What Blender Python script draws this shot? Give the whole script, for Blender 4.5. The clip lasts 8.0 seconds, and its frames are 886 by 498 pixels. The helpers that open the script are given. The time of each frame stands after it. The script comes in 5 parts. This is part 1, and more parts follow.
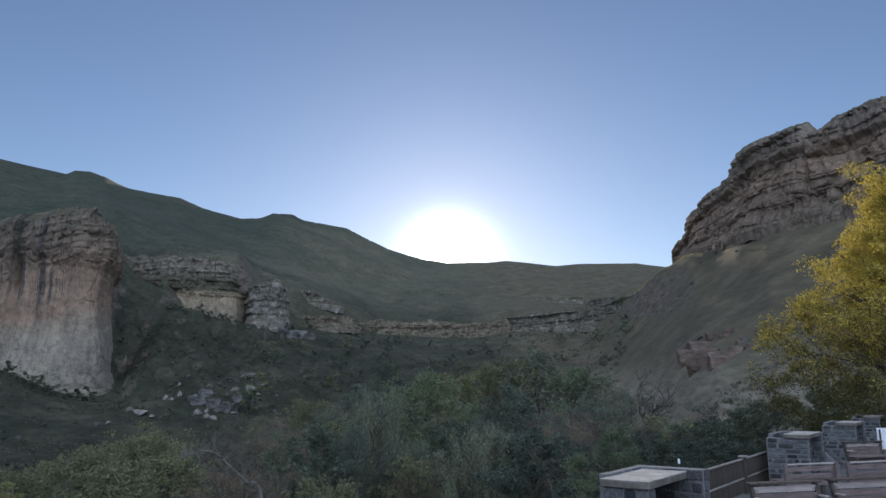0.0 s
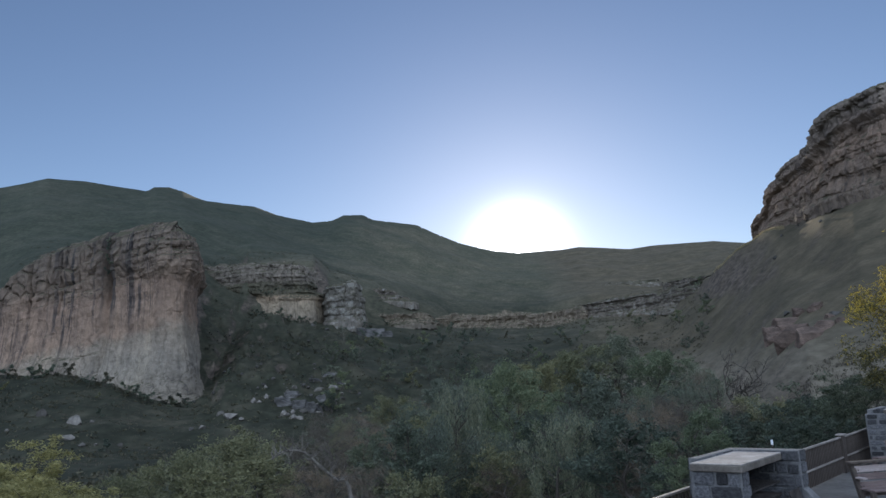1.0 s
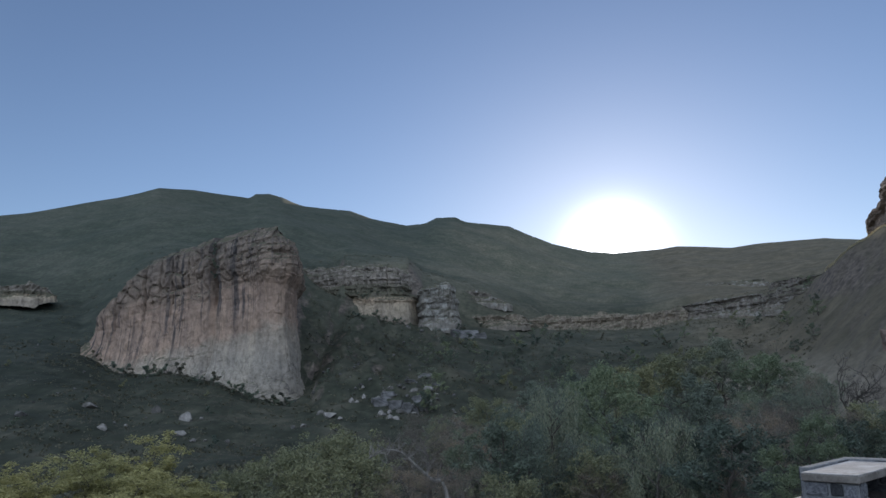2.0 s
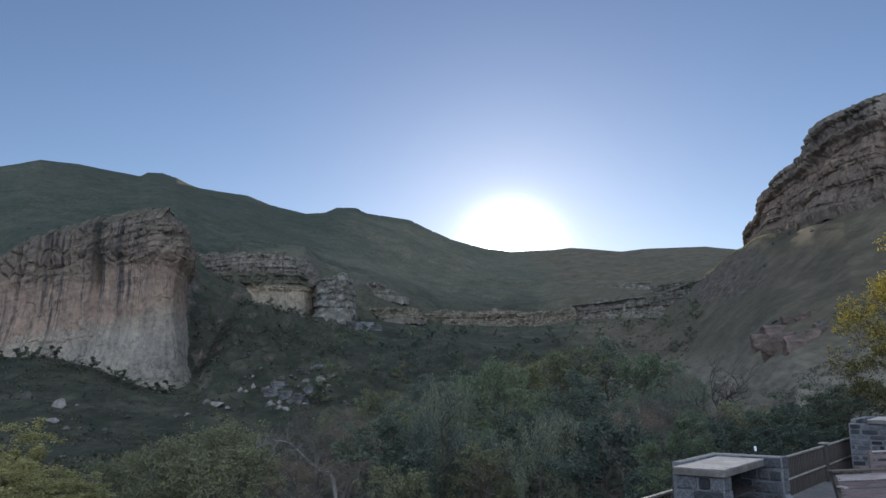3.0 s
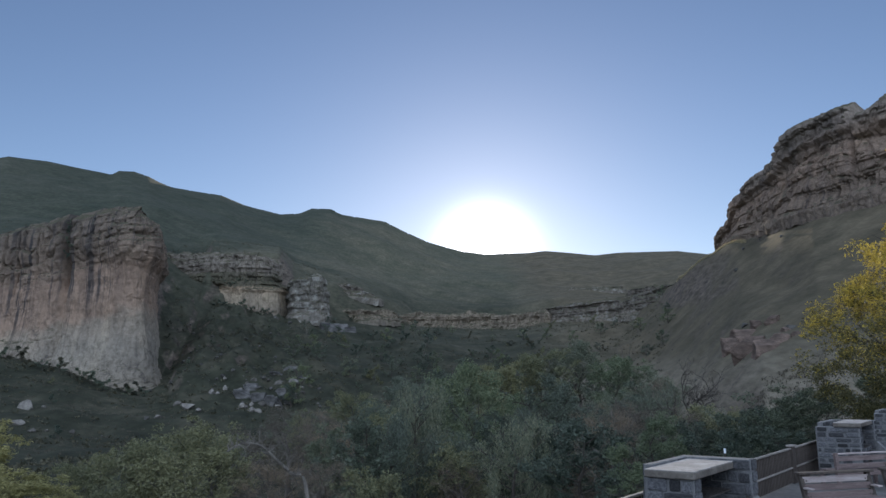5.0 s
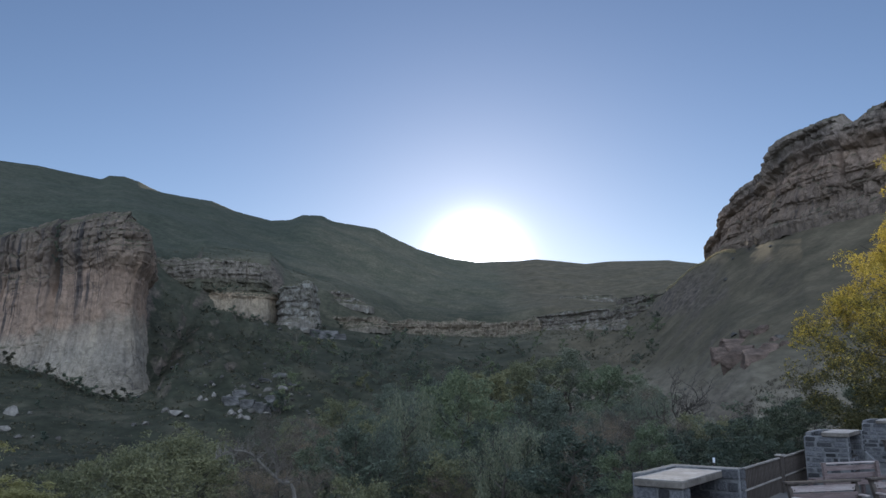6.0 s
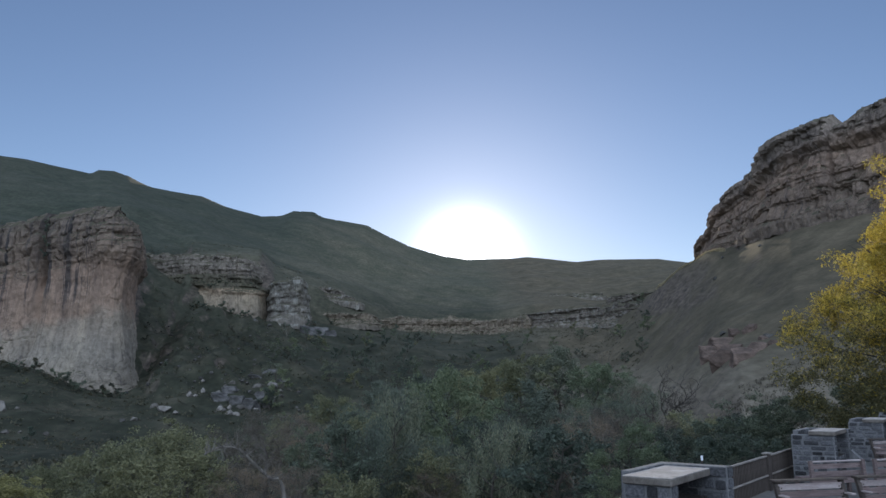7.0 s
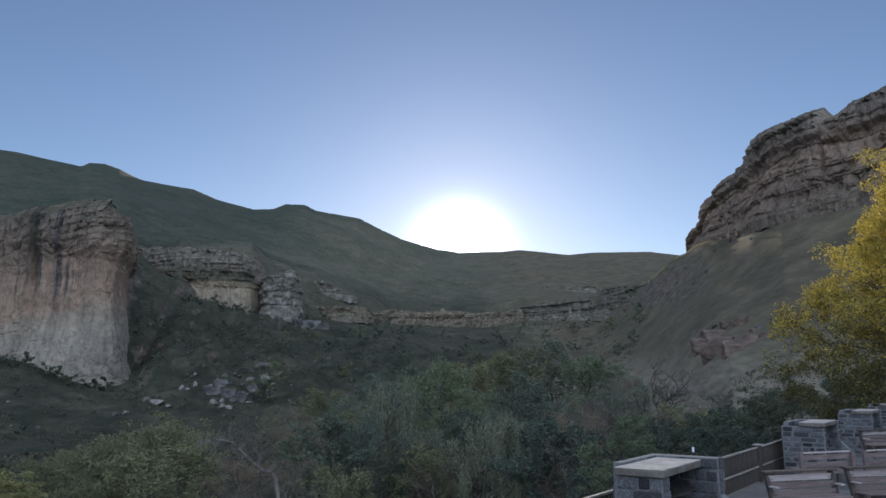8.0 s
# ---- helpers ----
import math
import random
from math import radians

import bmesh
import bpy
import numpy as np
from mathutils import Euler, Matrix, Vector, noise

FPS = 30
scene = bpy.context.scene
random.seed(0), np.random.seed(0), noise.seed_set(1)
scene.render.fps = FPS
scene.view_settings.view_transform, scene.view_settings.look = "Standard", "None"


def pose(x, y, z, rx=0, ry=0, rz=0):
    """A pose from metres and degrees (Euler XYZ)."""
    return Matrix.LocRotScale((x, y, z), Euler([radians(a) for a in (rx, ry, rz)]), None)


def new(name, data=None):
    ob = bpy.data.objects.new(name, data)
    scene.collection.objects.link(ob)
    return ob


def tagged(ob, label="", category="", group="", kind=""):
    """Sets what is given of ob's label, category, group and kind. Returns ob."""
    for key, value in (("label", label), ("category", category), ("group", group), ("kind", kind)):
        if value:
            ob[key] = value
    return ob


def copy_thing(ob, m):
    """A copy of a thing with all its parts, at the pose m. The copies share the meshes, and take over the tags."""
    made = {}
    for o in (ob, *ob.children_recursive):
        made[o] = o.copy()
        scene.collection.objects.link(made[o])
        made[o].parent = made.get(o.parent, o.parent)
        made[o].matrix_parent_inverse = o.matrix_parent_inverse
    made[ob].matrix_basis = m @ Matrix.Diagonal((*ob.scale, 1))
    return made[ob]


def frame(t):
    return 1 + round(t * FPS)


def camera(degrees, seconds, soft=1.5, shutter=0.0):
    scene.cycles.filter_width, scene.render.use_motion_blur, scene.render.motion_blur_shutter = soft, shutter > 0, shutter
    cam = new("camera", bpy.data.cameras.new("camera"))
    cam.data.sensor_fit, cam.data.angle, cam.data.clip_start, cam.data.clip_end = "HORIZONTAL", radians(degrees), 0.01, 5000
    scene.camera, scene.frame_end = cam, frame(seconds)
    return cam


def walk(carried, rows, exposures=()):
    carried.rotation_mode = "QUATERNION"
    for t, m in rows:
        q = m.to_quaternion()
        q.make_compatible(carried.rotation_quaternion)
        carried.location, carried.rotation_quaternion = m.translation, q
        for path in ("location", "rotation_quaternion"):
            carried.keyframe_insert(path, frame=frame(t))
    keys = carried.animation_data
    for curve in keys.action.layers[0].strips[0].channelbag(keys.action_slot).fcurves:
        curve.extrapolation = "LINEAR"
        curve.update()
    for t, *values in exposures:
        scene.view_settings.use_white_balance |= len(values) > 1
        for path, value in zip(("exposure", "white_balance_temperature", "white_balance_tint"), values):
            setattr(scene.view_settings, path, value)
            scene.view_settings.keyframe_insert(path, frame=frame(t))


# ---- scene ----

# The camera stands on a raised terrace and only turns: seconds, yaw, pitch, roll.
cam = camera(61.7, 8.0)
EYE = 2.8
ROWS = [
    (0.0, 0.0, 10.58, 0.21), (0.5, 1.36, 9.8, 1.93), (1.0, 6.02, 10.17, 2.89), (1.2, 8.91, 10.35, 3.15),
    (1.5, 12.1, 10.52, 3.2), (1.75, 13.4, 10.6, 2.85), (2.0, 13.2, 10.62, 2.3), (2.3, 11.34, 10.52, 1.68),
    (2.5, 8.89, 10.32, 1.36), (3.0, 5.08, 9.83, 0.98), (3.5, 4.03, 9.57, 1.08), (4.0, 3.8, 9.56, 1.06),
    (4.5, 3.67, 9.62, 0.94), (5.0, 3.09, 9.97, 0.8), (6.5, 2.02, 10.62, 0.34), (7.0, 1.57, 10.32, 0.24),
    (7.5, 1.2, 9.96, 0.33), (8.0, 1.02, 9.78, 0.38),
]
walk(cam, [(t, pose(0, 0, EYE, 90 + pitch, roll, yaw)) for t, yaw, pitch, roll in ROWS],
     exposures=[(0.0, 0.1), (8.0, 0.1)])

# ---- sky and sun ----
SUN_AZ, SUN_EL = 0.43, 9.6
SUN_DIR = Vector((math.sin(radians(SUN_AZ)) * math.cos(radians(SUN_EL)), math.cos(radians(SUN_AZ)) * math.cos(radians(SUN_EL)), math.sin(radians(SUN_EL))))


def node(nt, kind, ins=(), operation="", data_type="", blend_type="", use_clamp=False):
    """A node; ins: {socket: value or output socket}."""
    n = nt.nodes.new(kind)
    if operation:
        n.operation = operation
    if data_type:
        n.data_type = data_type
    if blend_type:
        n.blend_type = blend_type
    if use_clamp:
        n.use_clamp = True
    for key, value in dict(ins).items():
        if isinstance(value, bpy.types.NodeSocket):
            nt.links.new(value, n.inputs[key])
        else:
            n.inputs[key].default_value = value
    return n


def ramp(nt, fac, stops, mode="LINEAR"):
    n = node(nt, "ShaderNodeValToRGB", {0: fac})
    n.color_ramp.interpolation = mode
    e = n.color_ramp.elements
    while len(e) < len(stops):
        e.new(0.5)
    for el, (p, c) in zip(e, stops):
        el.position, el.color = p, (*c, 1) if len(c) == 3 else c
    return n.outputs[0]


def grey(v):
    return (v, v, v)


def math_node(nt, op, a, b=0.0, clamp=False):
    return node(nt, "ShaderNodeMath", {0: a, 1: b}, operation=op, use_clamp=clamp).outputs[0]


def mix(nt, fac, a, b, blend="MIX"):
    n = node(nt, "ShaderNodeMix", {0: fac}, data_type="RGBA", blend_type=blend)
    for sock, v in ((n.inputs[6], a), (n.inputs[7], b)):
        if isinstance(v, bpy.types.NodeSocket):
            nt.links.new(v, sock)
        else:
            sock.default_value = (*v, 1)
    return n.outputs[2]


world = bpy.data.worlds.new("sky")
scene.world = world
world.use_nodes = True
wt = world.node_tree
wt.nodes.clear()
sky = node(wt, "ShaderNodeTexSky")
sky.sky_type, sky.sun_disc = "NISHITA", False
sky.sun_elevation, sky.sun_rotation = radians(SUN_EL), radians(SUN_AZ)
sky.altitude, sky.air_density, sky.dust_density, sky.ozone_density = 1900, 1.0, 0.25, 2.0
way = node(wt, "ShaderNodeTexCoord").outputs["Generated"]
cosine = node(wt, "ShaderNodeVectorMath", {0: way, 1: SUN_DIR}, operation="DOT_PRODUCT").outputs["Value"]
angle = math_node(wt, "ARCCOSINE", cosine)
core = math_node(wt, "POWER", 2.718, math_node(wt, "MULTIPLY", math_node(wt, "POWER", math_node(wt, "DIVIDE", angle, radians(2.5)), 2.0), -1.0))
wide = math_node(wt, "POWER", 2.718, math_node(wt, "MULTIPLY", math_node(wt, "DIVIDE", angle, radians(6.0)), -1.0))
glow = math_node(wt, "ADD", math_node(wt, "MULTIPLY", core, 3.0), math_node(wt, "MULTIPLY", wide, 0.45))
# opposite the sun an added fill glow in the sky, which lights the shaded slopes
away = node(wt, "ShaderNodeMapRange", {"Value": cosine, "From Min": 0.75, "From Max": -0.7, "To Min": 0.0, "To Max": 1.0})
away.interpolation_type = "SMOOTHSTEP"
tinted = mix(wt, 1.0, sky.outputs[0], (1.09, 0.98, 1.02), "MULTIPLY")
clear = node(wt, "ShaderNodeBackground", {0: tinted, 1: 0.125})
sky_fill = node(wt, "ShaderNodeBackground", {0: (0.79, 0.95, 1.23, 1), 1: math_node(wt, "MULTIPLY", away.outputs[0], 1.55)})
backs = node(wt, "ShaderNodeAddShader", {0: clear.outputs[0], 1: sky_fill.outputs[0]})
halo = node(wt, "ShaderNodeBackground", {0: (1.0, 0.97, 0.95, 1), 1: glow})
both = node(wt, "ShaderNodeAddShader", {0: backs.outputs[0], 1: halo.outputs[0]})
node(wt, "ShaderNodeOutputWorld", {0: both.outputs[0]})

sun = bpy.data.lights.new("sun", "SUN")
sun.energy, sun.angle, sun.color = 5.0, radians(0.53), (1.0, 0.86, 0.66)
sun_ob = new("sun", sun)
sun_ob.rotation_euler = SUN_DIR.to_track_quat("Z", "Y").to_euler()


# ---- materials ----
def material(name, rough=0.85, spec=0.3):
    m = bpy.data.materials.new(name)
    m.use_nodes = True
    nt = m.node_tree
    b = nt.nodes["Principled BSDF"]
    b.inputs["Roughness"].default_value = rough
    b.inputs["Specular IOR Level"].default_value = spec
    return m, nt, b


def noise_tex(nt, vec, scale, detail=6.0, rough=0.6, distort=0.0):
    return node(nt, "ShaderNodeTexNoise", {"Vector": vec, "Scale": scale, "Detail": detail, "Roughness": rough, "Distortion": distort}).outputs["Fac"]


def place(nt):
    return node(nt, "ShaderNodeNewGeometry").outputs["Position"]


def scaled(nt, vec, s):
    return node(nt, "ShaderNodeVectorMath", {0: vec, 1: s}, operation="MULTIPLY").outputs[0]


def bump(nt, b, height, dist, strength=1.0):
    n = node(nt, "ShaderNodeBump", {"Height": height, "Distance": dist, "Strength": strength})
    nt.links.new(n.outputs[0], b.inputs["Normal"])


def hillside_material():
    m, nt, b = material("hillside_grass", 0.95, 0.1)
    p = place(nt)
    big = noise_tex(nt, p, 0.011, 5)
    mid = noise_tex(nt, p, 0.07, 5, 0.66)
    fine = noise_tex(nt, scaled(nt, p, (1.0, 0.35, 1.3)), 0.4, 3, 0.65)
    z = node(nt, "ShaderNodeSeparateXYZ", {0: p}).outputs[2]
    # paler with height: hazy air put into the colour; right flank is dry grass
    high = math_node(nt, "ADD", math_node(nt, "DIVIDE", z, 160.0), math_node(nt, "MULTIPLY", math_node(nt, "SUBTRACT", big, 0.5), 0.9))
    side = node(nt, "ShaderNodeMapRange", {"Value": node(nt, "ShaderNodeSeparateXYZ", {0: p}).outputs[0], "From Min": 25.0, "From Max": 75.0, "To Min": 0.0, "To Max": 0.75})
    dry = ramp(nt, math_node(nt, "ADD", high, side.outputs[0]), [(0.1, grey(0)), (0.75, grey(1))])
    lush = ramp(nt, mid, [(0.32, (0.016, 0.02, 0.013)), (0.52, (0.04, 0.042, 0.028)), (0.72, (0.10, 0.088, 0.062))])
    c1 = ramp(nt, big, [(0.35, (0.05, 0.058, 0.037)), (0.5, (0.078, 0.079, 0.052)), (0.66, (0.11, 0.099, 0.068))])
    c2 = mix(nt, dry, lush, ramp(nt, mid, [(0.32, (0.052, 0.056, 0.038)), (0.52, (0.088, 0.083, 0.058)), (0.72, (0.135, 0.118, 0.084))]))
    c1 = mix(nt, dry, (0.04, 0.041, 0.028), c1)
    c = mix(nt, 0.6, c1, c2)
    c = mix(nt, 0.45, c, ramp(nt, fine, [(0.3, grey(0.45)), (0.5, grey(0.95)), (0.7, grey(1.6))]), "MULTIPLY")
    c = mix(nt, math_node(nt, "MULTIPLY", side.outputs[0], 0.8), c, ramp(nt, mid, [(0.3, (0.075, 0.062, 0.046)), (0.5, (0.125, 0.102, 0.076)), (0.7, (0.185, 0.15, 0.11))]))
    upright = scaled(nt, p, (0.8, 0.6, 1.5))
    sward = noise_tex(nt, upright, 0.8, 2, 0.6)
    tuft = noise_tex(nt, upright, 0.17, 4, 0.65)
    c = mix(nt, math_node(nt, "MULTIPLY", side.outputs[0], 0.9), c, mix(nt, 1.0, c, ramp(nt, math_node(nt, "ADD", math_node(nt, "MULTIPLY", sward, 0.55), math_node(nt, "MULTIPLY", tuft, 0.45)), [(0.36, (0.56, 0.57, 0.48)), (0.5, (0.78, 0.77, 0.69)), (0.64, (1.0, 0.95, 0.84))]), "MULTIPLY"))
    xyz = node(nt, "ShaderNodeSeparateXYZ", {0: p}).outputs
    # left slopes painted dimmer and bluer, for lying outside the sun's glare
    left_dim = node(nt, "ShaderNodeMapRange", {"Value": math_node(nt, "ADD", xyz[0], math_node(nt, "MULTIPLY", big, 120.0)), "From Min": -60.0, "From Max": -190.0, "To Min": 0.0, "To Max": 1.0})
    c = mix(nt, left_dim.outputs[0], c, mix(nt, 1.0, c, (0.6, 0.68, 0.72), "MULTIPLY"))
    meadow = node(nt, "ShaderNodeMapRange", {"Value": math_node(nt, "ADD", z, math_node(nt, "MULTIPLY", mid, 14.0)), "From Min": 20.0, "From Max": 8.0, "To Min": 0.0, "To Max": 0.75})
    east = node(nt, "ShaderNodeMapRange", {"Value": xyz[0], "From Min": 14.0, "From Max": 34.0, "To Min": 0.0, "To Max": 1.0})
    c = mix(nt, math_node(nt, "MULTIPLY", meadow.outputs[0], east.outputs[0]), c, ramp(nt, fine, [(0.3, (0.12, 0.102, 0.076)), (0.5, (0.185, 0.16, 0.12)), (0.7, (0.25, 0.215, 0.165))]))
    up = node(nt, "ShaderNodeSeparateXYZ", {0: node(nt, "ShaderNodeNewGeometry").outputs["Normal"]}).outputs[2]
    steep = math_node(nt, "ADD", up, math_node(nt, "MULTIPLY", mid, 0.6))
    rockc = ramp(nt, fine, [(0.3, (0.045, 0.04, 0.034)), (0.7, (0.185, 0.148, 0.116))])
    c = mix(nt, ramp(nt, steep, [(0.74, grey(1)), (1.0, grey(0))]), c, rockc)
    nt.links.new(c, b.inputs["Base Color"])
    bump(nt, b, math_node(nt, "ADD", mid, math_node(nt, "MULTIPLY", fine, 0.5)), 0.6, 0.6)
    return m


def sandstone_material(name, stops, beds_from=0.72, bed_mix=0.75, streak=0.8, streak_to=0.3, bed_dark=0.5, lichen=0.0):
    """Bedded sandstone coloured by bed height, with dark water streaks and scrub on ledges."""
    m, nt, b = material(name, 0.92, 0.12)
    p = place(nt)
    h = node(nt, "ShaderNodeAttribute")
    h.attribute_name = "height"
    h = h.outputs["Fac"]
    run = node(nt, "ShaderNodeAttribute")
    run.attribute_name = "run"
    z = node(nt, "ShaderNodeSeparateXYZ", {0: p}).outputs[2]
    sz = node(nt, "ShaderNodeCombineXYZ", {0: run.outputs["Fac"], 1: 0.0, 2: z}).outputs[0]
    wob = noise_tex(nt, p, 0.05, 6, 0.65)
    hw = math_node(nt, "ADD", h, math_node(nt, "MULTIPLY", math_node(nt, "SUBTRACT", wob, 0.5), 0.35))
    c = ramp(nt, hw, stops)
    bed = node(nt, "ShaderNodeAttribute")
    bed.attribute_name = "bed"
    bed_at = node(nt, "ShaderNodeCombineXYZ", {0: run.outputs["Fac"], 1: 0.0, 2: bed.outputs["Fac"]}).outputs[0]
    beds = noise_tex(nt, scaled(nt, bed_at, (0.02, 1.0, 0.5)), 1.0, 8, 0.72)
    bed_f = math_node(nt, "MULTIPLY", ramp(nt, hw, [(beds_from - 0.12, grey(0.25)), (beds_from, grey(1))]), bed_mix)
    c = mix(nt, bed_f, c, ramp(nt, beds, [(0.34, grey(bed_dark)), (0.44, grey(0.92)), (0.6, grey(1.1)), (0.72, grey(1.35))]), "MULTIPLY")
    runs = noise_tex(nt, scaled(nt, sz, (0.42, 1.0, 0.011)), 1.0, 4, 0.6, 0.2)
    patch = noise_tex(nt, scaled(nt, sz, (0.03, 1.0, 0.02)), 1.0, 3)
    where = math_node(nt, "MULTIPLY", ramp(nt, hw, [(streak_to - 0.1, grey(0)), (streak_to + 0.25, grey(1))]), ramp(nt, patch, [(0.4, grey(0)), (0.58, grey(1))]))
    c = mix(nt, math_node(nt, "MULTIPLY", math_node(nt, "MULTIPLY", ramp(nt, runs, [(0.545, grey(0)), (0.585, grey(1))]), where), streak), c, (0.05, 0.046, 0.046))
    soft = noise_tex(nt, scaled(nt, sz, (0.12, 1.0, 0.03)), 1.0, 6, 0.7)
    c = mix(nt, 0.9, c, ramp(nt, soft, [(0.3, (0.66, 0.66, 0.69)), (0.5, grey(1.0)), (0.7, (1.22, 1.2, 1.15))]), "MULTIPLY")
    thin = noise_tex(nt, scaled(nt, sz, (1.5, 1.0, 0.02)), 1.0, 3, 0.6, 0.1)
    c = mix(nt, math_node(nt, "MULTIPLY", ramp(nt, thin, [(0.57, grey(0)), (0.61, grey(0.38))]), ramp(nt, patch, [(0.36, grey(0.1)), (0.55, grey(1))])), c, (0.075, 0.068, 0.064))
    spots = noise_tex(nt, scaled(nt, p, (1.0, 1.0, 0.7)), 0.5, 5, 0.7)
    c = mix(nt, 0.75, c, ramp(nt, spots, [(0.3, grey(0.5)), (0.5, grey(1.0)), (0.7, grey(1.3))]), "MULTIPLY")
    rift = node(nt, "ShaderNodeTexVoronoi", {"Vector": node(nt, "ShaderNodeVectorMath", {0: scaled(nt, sz, (0.17, 1.0, 0.06)), 1: scaled(nt, node(nt, "ShaderNodeTexNoise", {"Vector": p, "Scale": 0.2}).outputs["Color"], (0.9, 0.9, 0.9))}, operation="ADD").outputs[0], "Scale": 1.0})
    rift.feature = "DISTANCE_TO_EDGE"
    rift_f = math_node(nt, "MULTIPLY", ramp(nt, rift.outputs["Distance"], [(0.0, grey(1)), (0.035, grey(0))]), ramp(nt, wob, [(0.46, grey(0)), (0.58, grey(0.65))]))
    c = mix(nt, rift_f, c, (0.06, 0.052, 0.048))
    if lichen:
        pale = noise_tex(nt, scaled(nt, p, (1.0, 1.0, 1.4)), 0.13, 6, 0.68)
        c = mix(nt, ramp(nt, pale, [(0.53, grey(0)), (0.58, grey(lichen))]), c, (0.36, 0.345, 0.3))
    up = node(nt, "ShaderNodeSeparateXYZ", {0: node(nt, "ShaderNodeNewGeometry").outputs["Normal"]}).outputs[2]
    ledge = ramp(nt, math_node(nt, "ADD", up, math_node(nt, "MULTIPLY", spots, 0.5)), [(0.75, grey(0)), (0.95, grey(1))])
    c = mix(nt, ledge, c, (0.08, 0.074, 0.048))
    nt.links.new(c, b.inputs["Base Color"])
    bump(nt, b, math_node(nt, "ADD", math_node(nt, "ADD", math_node(nt, "MULTIPLY", beds, bed_f), spots), math_node(nt, "MULTIPLY", runs, 0.6)), 1.5, 0.8)
    return m


def leaf_material(name, dark, light, trans=0.25, vary=1.0):
    m, nt, b = material(name, 0.6, 0.25)
    g = node(nt, "ShaderNodeNewGeometry").outputs["Random Per Island"]
    o = node(nt, "ShaderNodeObjectInfo").outputs["Random"]
    c = mix(nt, g, dark, light)
    c = mix(nt, vary, c, ramp(nt, o, [(0.0, (0.62, 0.68, 0.72)), (0.5, (0.95, 0.96, 0.97)), (1.0, (1.3, 1.22, 1.08))]), "MULTIPLY") if vary else c
    nt.links.new(c, b.inputs["Base Color"])
    tr = node(nt, "ShaderNodeBsdfTranslucent", {0: c})
    mx = node(nt, "ShaderNodeMixShader", {0: trans, 1: b.outputs[0], 2: tr.outputs[0]})
    nt.links.new(mx.outputs[0], nt.nodes["Material Output"].inputs[0])
    return m


def plain_material(name, a, c, scale, rough=0.85, relief=0.01, spec=0.3, vary=0.0, stretch=(1, 1, 1)):
    """A surface in two tones with grain, stains and relief; vary: tone from piece to piece."""
    m, nt, b = material(name, rough, spec)
    p = scaled(nt, node(nt, "ShaderNodeTexCoord").outputs["Object"], stretch)
    n1 = noise_tex(nt, p, scale, 7, 0.65)
    n2 = noise_tex(nt, p, scale * 6, 5, 0.7)
    col = mix(nt, ramp(nt, n1, [(0.35, grey(0)), (0.65, grey(1))]), a, c)
    col = mix(nt, 0.6, col, ramp(nt, n2, [(0.3, grey(0.6)), (0.7, grey(1.35))]), "MULTIPLY")
    if vary:
        o = node(nt, "ShaderNodeObjectInfo").outputs["Random"]
        col = mix(nt, 1.0, col, ramp(nt, o, [(0, grey(1 - vary)), (1, grey(1 + vary))]), "MULTIPLY")
    nt.links.new(col, b.inputs["Base Color"])
    bump(nt, b, math_node(nt, "ADD", n1, math_node(nt, "MULTIPLY", n2, 0.4)), relief)
    return m


M_HILL = hillside_material()
M_BUTT = sandstone_material("buttress_sandstone", [(0.0, (0.215, 0.186, 0.145)), (0.26, (0.265, 0.23, 0.182)), (0.40, (0.27, 0.22, 0.166)), (0.46, (0.275, 0.194, 0.14)),
                                                   (0.70, (0.255, 0.178, 0.13)), (0.76, (0.22, 0.162, 0.12)), (0.80, (0.19, 0.142, 0.107)), (1.0, (0.145, 0.117, 0.092))], 0.78, 0.7, 0.9, 0.3, 0.6)
M_LEDGE = sandstone_material("ledge_sandstone", [(0.0, (0.17, 0.15, 0.12)), (0.4, (0.21, 0.18, 0.145)), (0.5, (0.15, 0.128, 0.105)), (0.7, (0.17, 0.145, 0.12)), (1.0, (0.13, 0.115, 0.095))], 0.3, 0.6, 0.5, 0.3, 0.6, 0.4)
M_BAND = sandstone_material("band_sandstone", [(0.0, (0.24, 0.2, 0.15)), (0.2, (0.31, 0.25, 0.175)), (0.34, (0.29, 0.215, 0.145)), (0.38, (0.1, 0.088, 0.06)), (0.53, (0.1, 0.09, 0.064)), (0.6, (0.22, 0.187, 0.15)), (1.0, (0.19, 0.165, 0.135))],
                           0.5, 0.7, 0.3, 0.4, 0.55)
M_PILLAR = sandstone_material("lichen_sandstone", [(0.0, (0.19, 0.17, 0.14)), (0.5, (0.2, 0.18, 0.15)), (1.0, (0.175, 0.162, 0.132))], 0.2, 0.6, 0.3, 0.4, 0.6, 0.55)
M_HEAD = sandstone_material("valley_head_sandstone", [(0.0, (0.18, 0.155, 0.12)), (0.5, (0.235, 0.19, 0.14)), (0.8, (0.21, 0.174, 0.13)), (1.0, (0.15, 0.13, 0.102))], 0.3, 0.5, 0.3, 0.3, 0.65)
M_CLIFF = sandstone_material("cliff_sandstone", [(0.0, (0.165, 0.13, 0.1)), (0.35, (0.215, 0.16, 0.122)), (0.6, (0.27, 0.192, 0.142)), (0.78, (0.215, 0.172, 0.14)), (1.0, (0.165, 0.143, 0.117))], 0.2, 0.5, 0.4, 0.2, 0.65)
M_ROCK = plain_material("boulder_rock", (0.09, 0.083, 0.072), (0.20, 0.182, 0.158), 1.4, 0.92, 0.06, 0.12, 0.45)
M_DARKROCK = plain_material("dark_rock", (0.045, 0.043, 0.039), (0.12, 0.112, 0.1), 1.4, 0.93, 0.06, 0.1, 0.35)
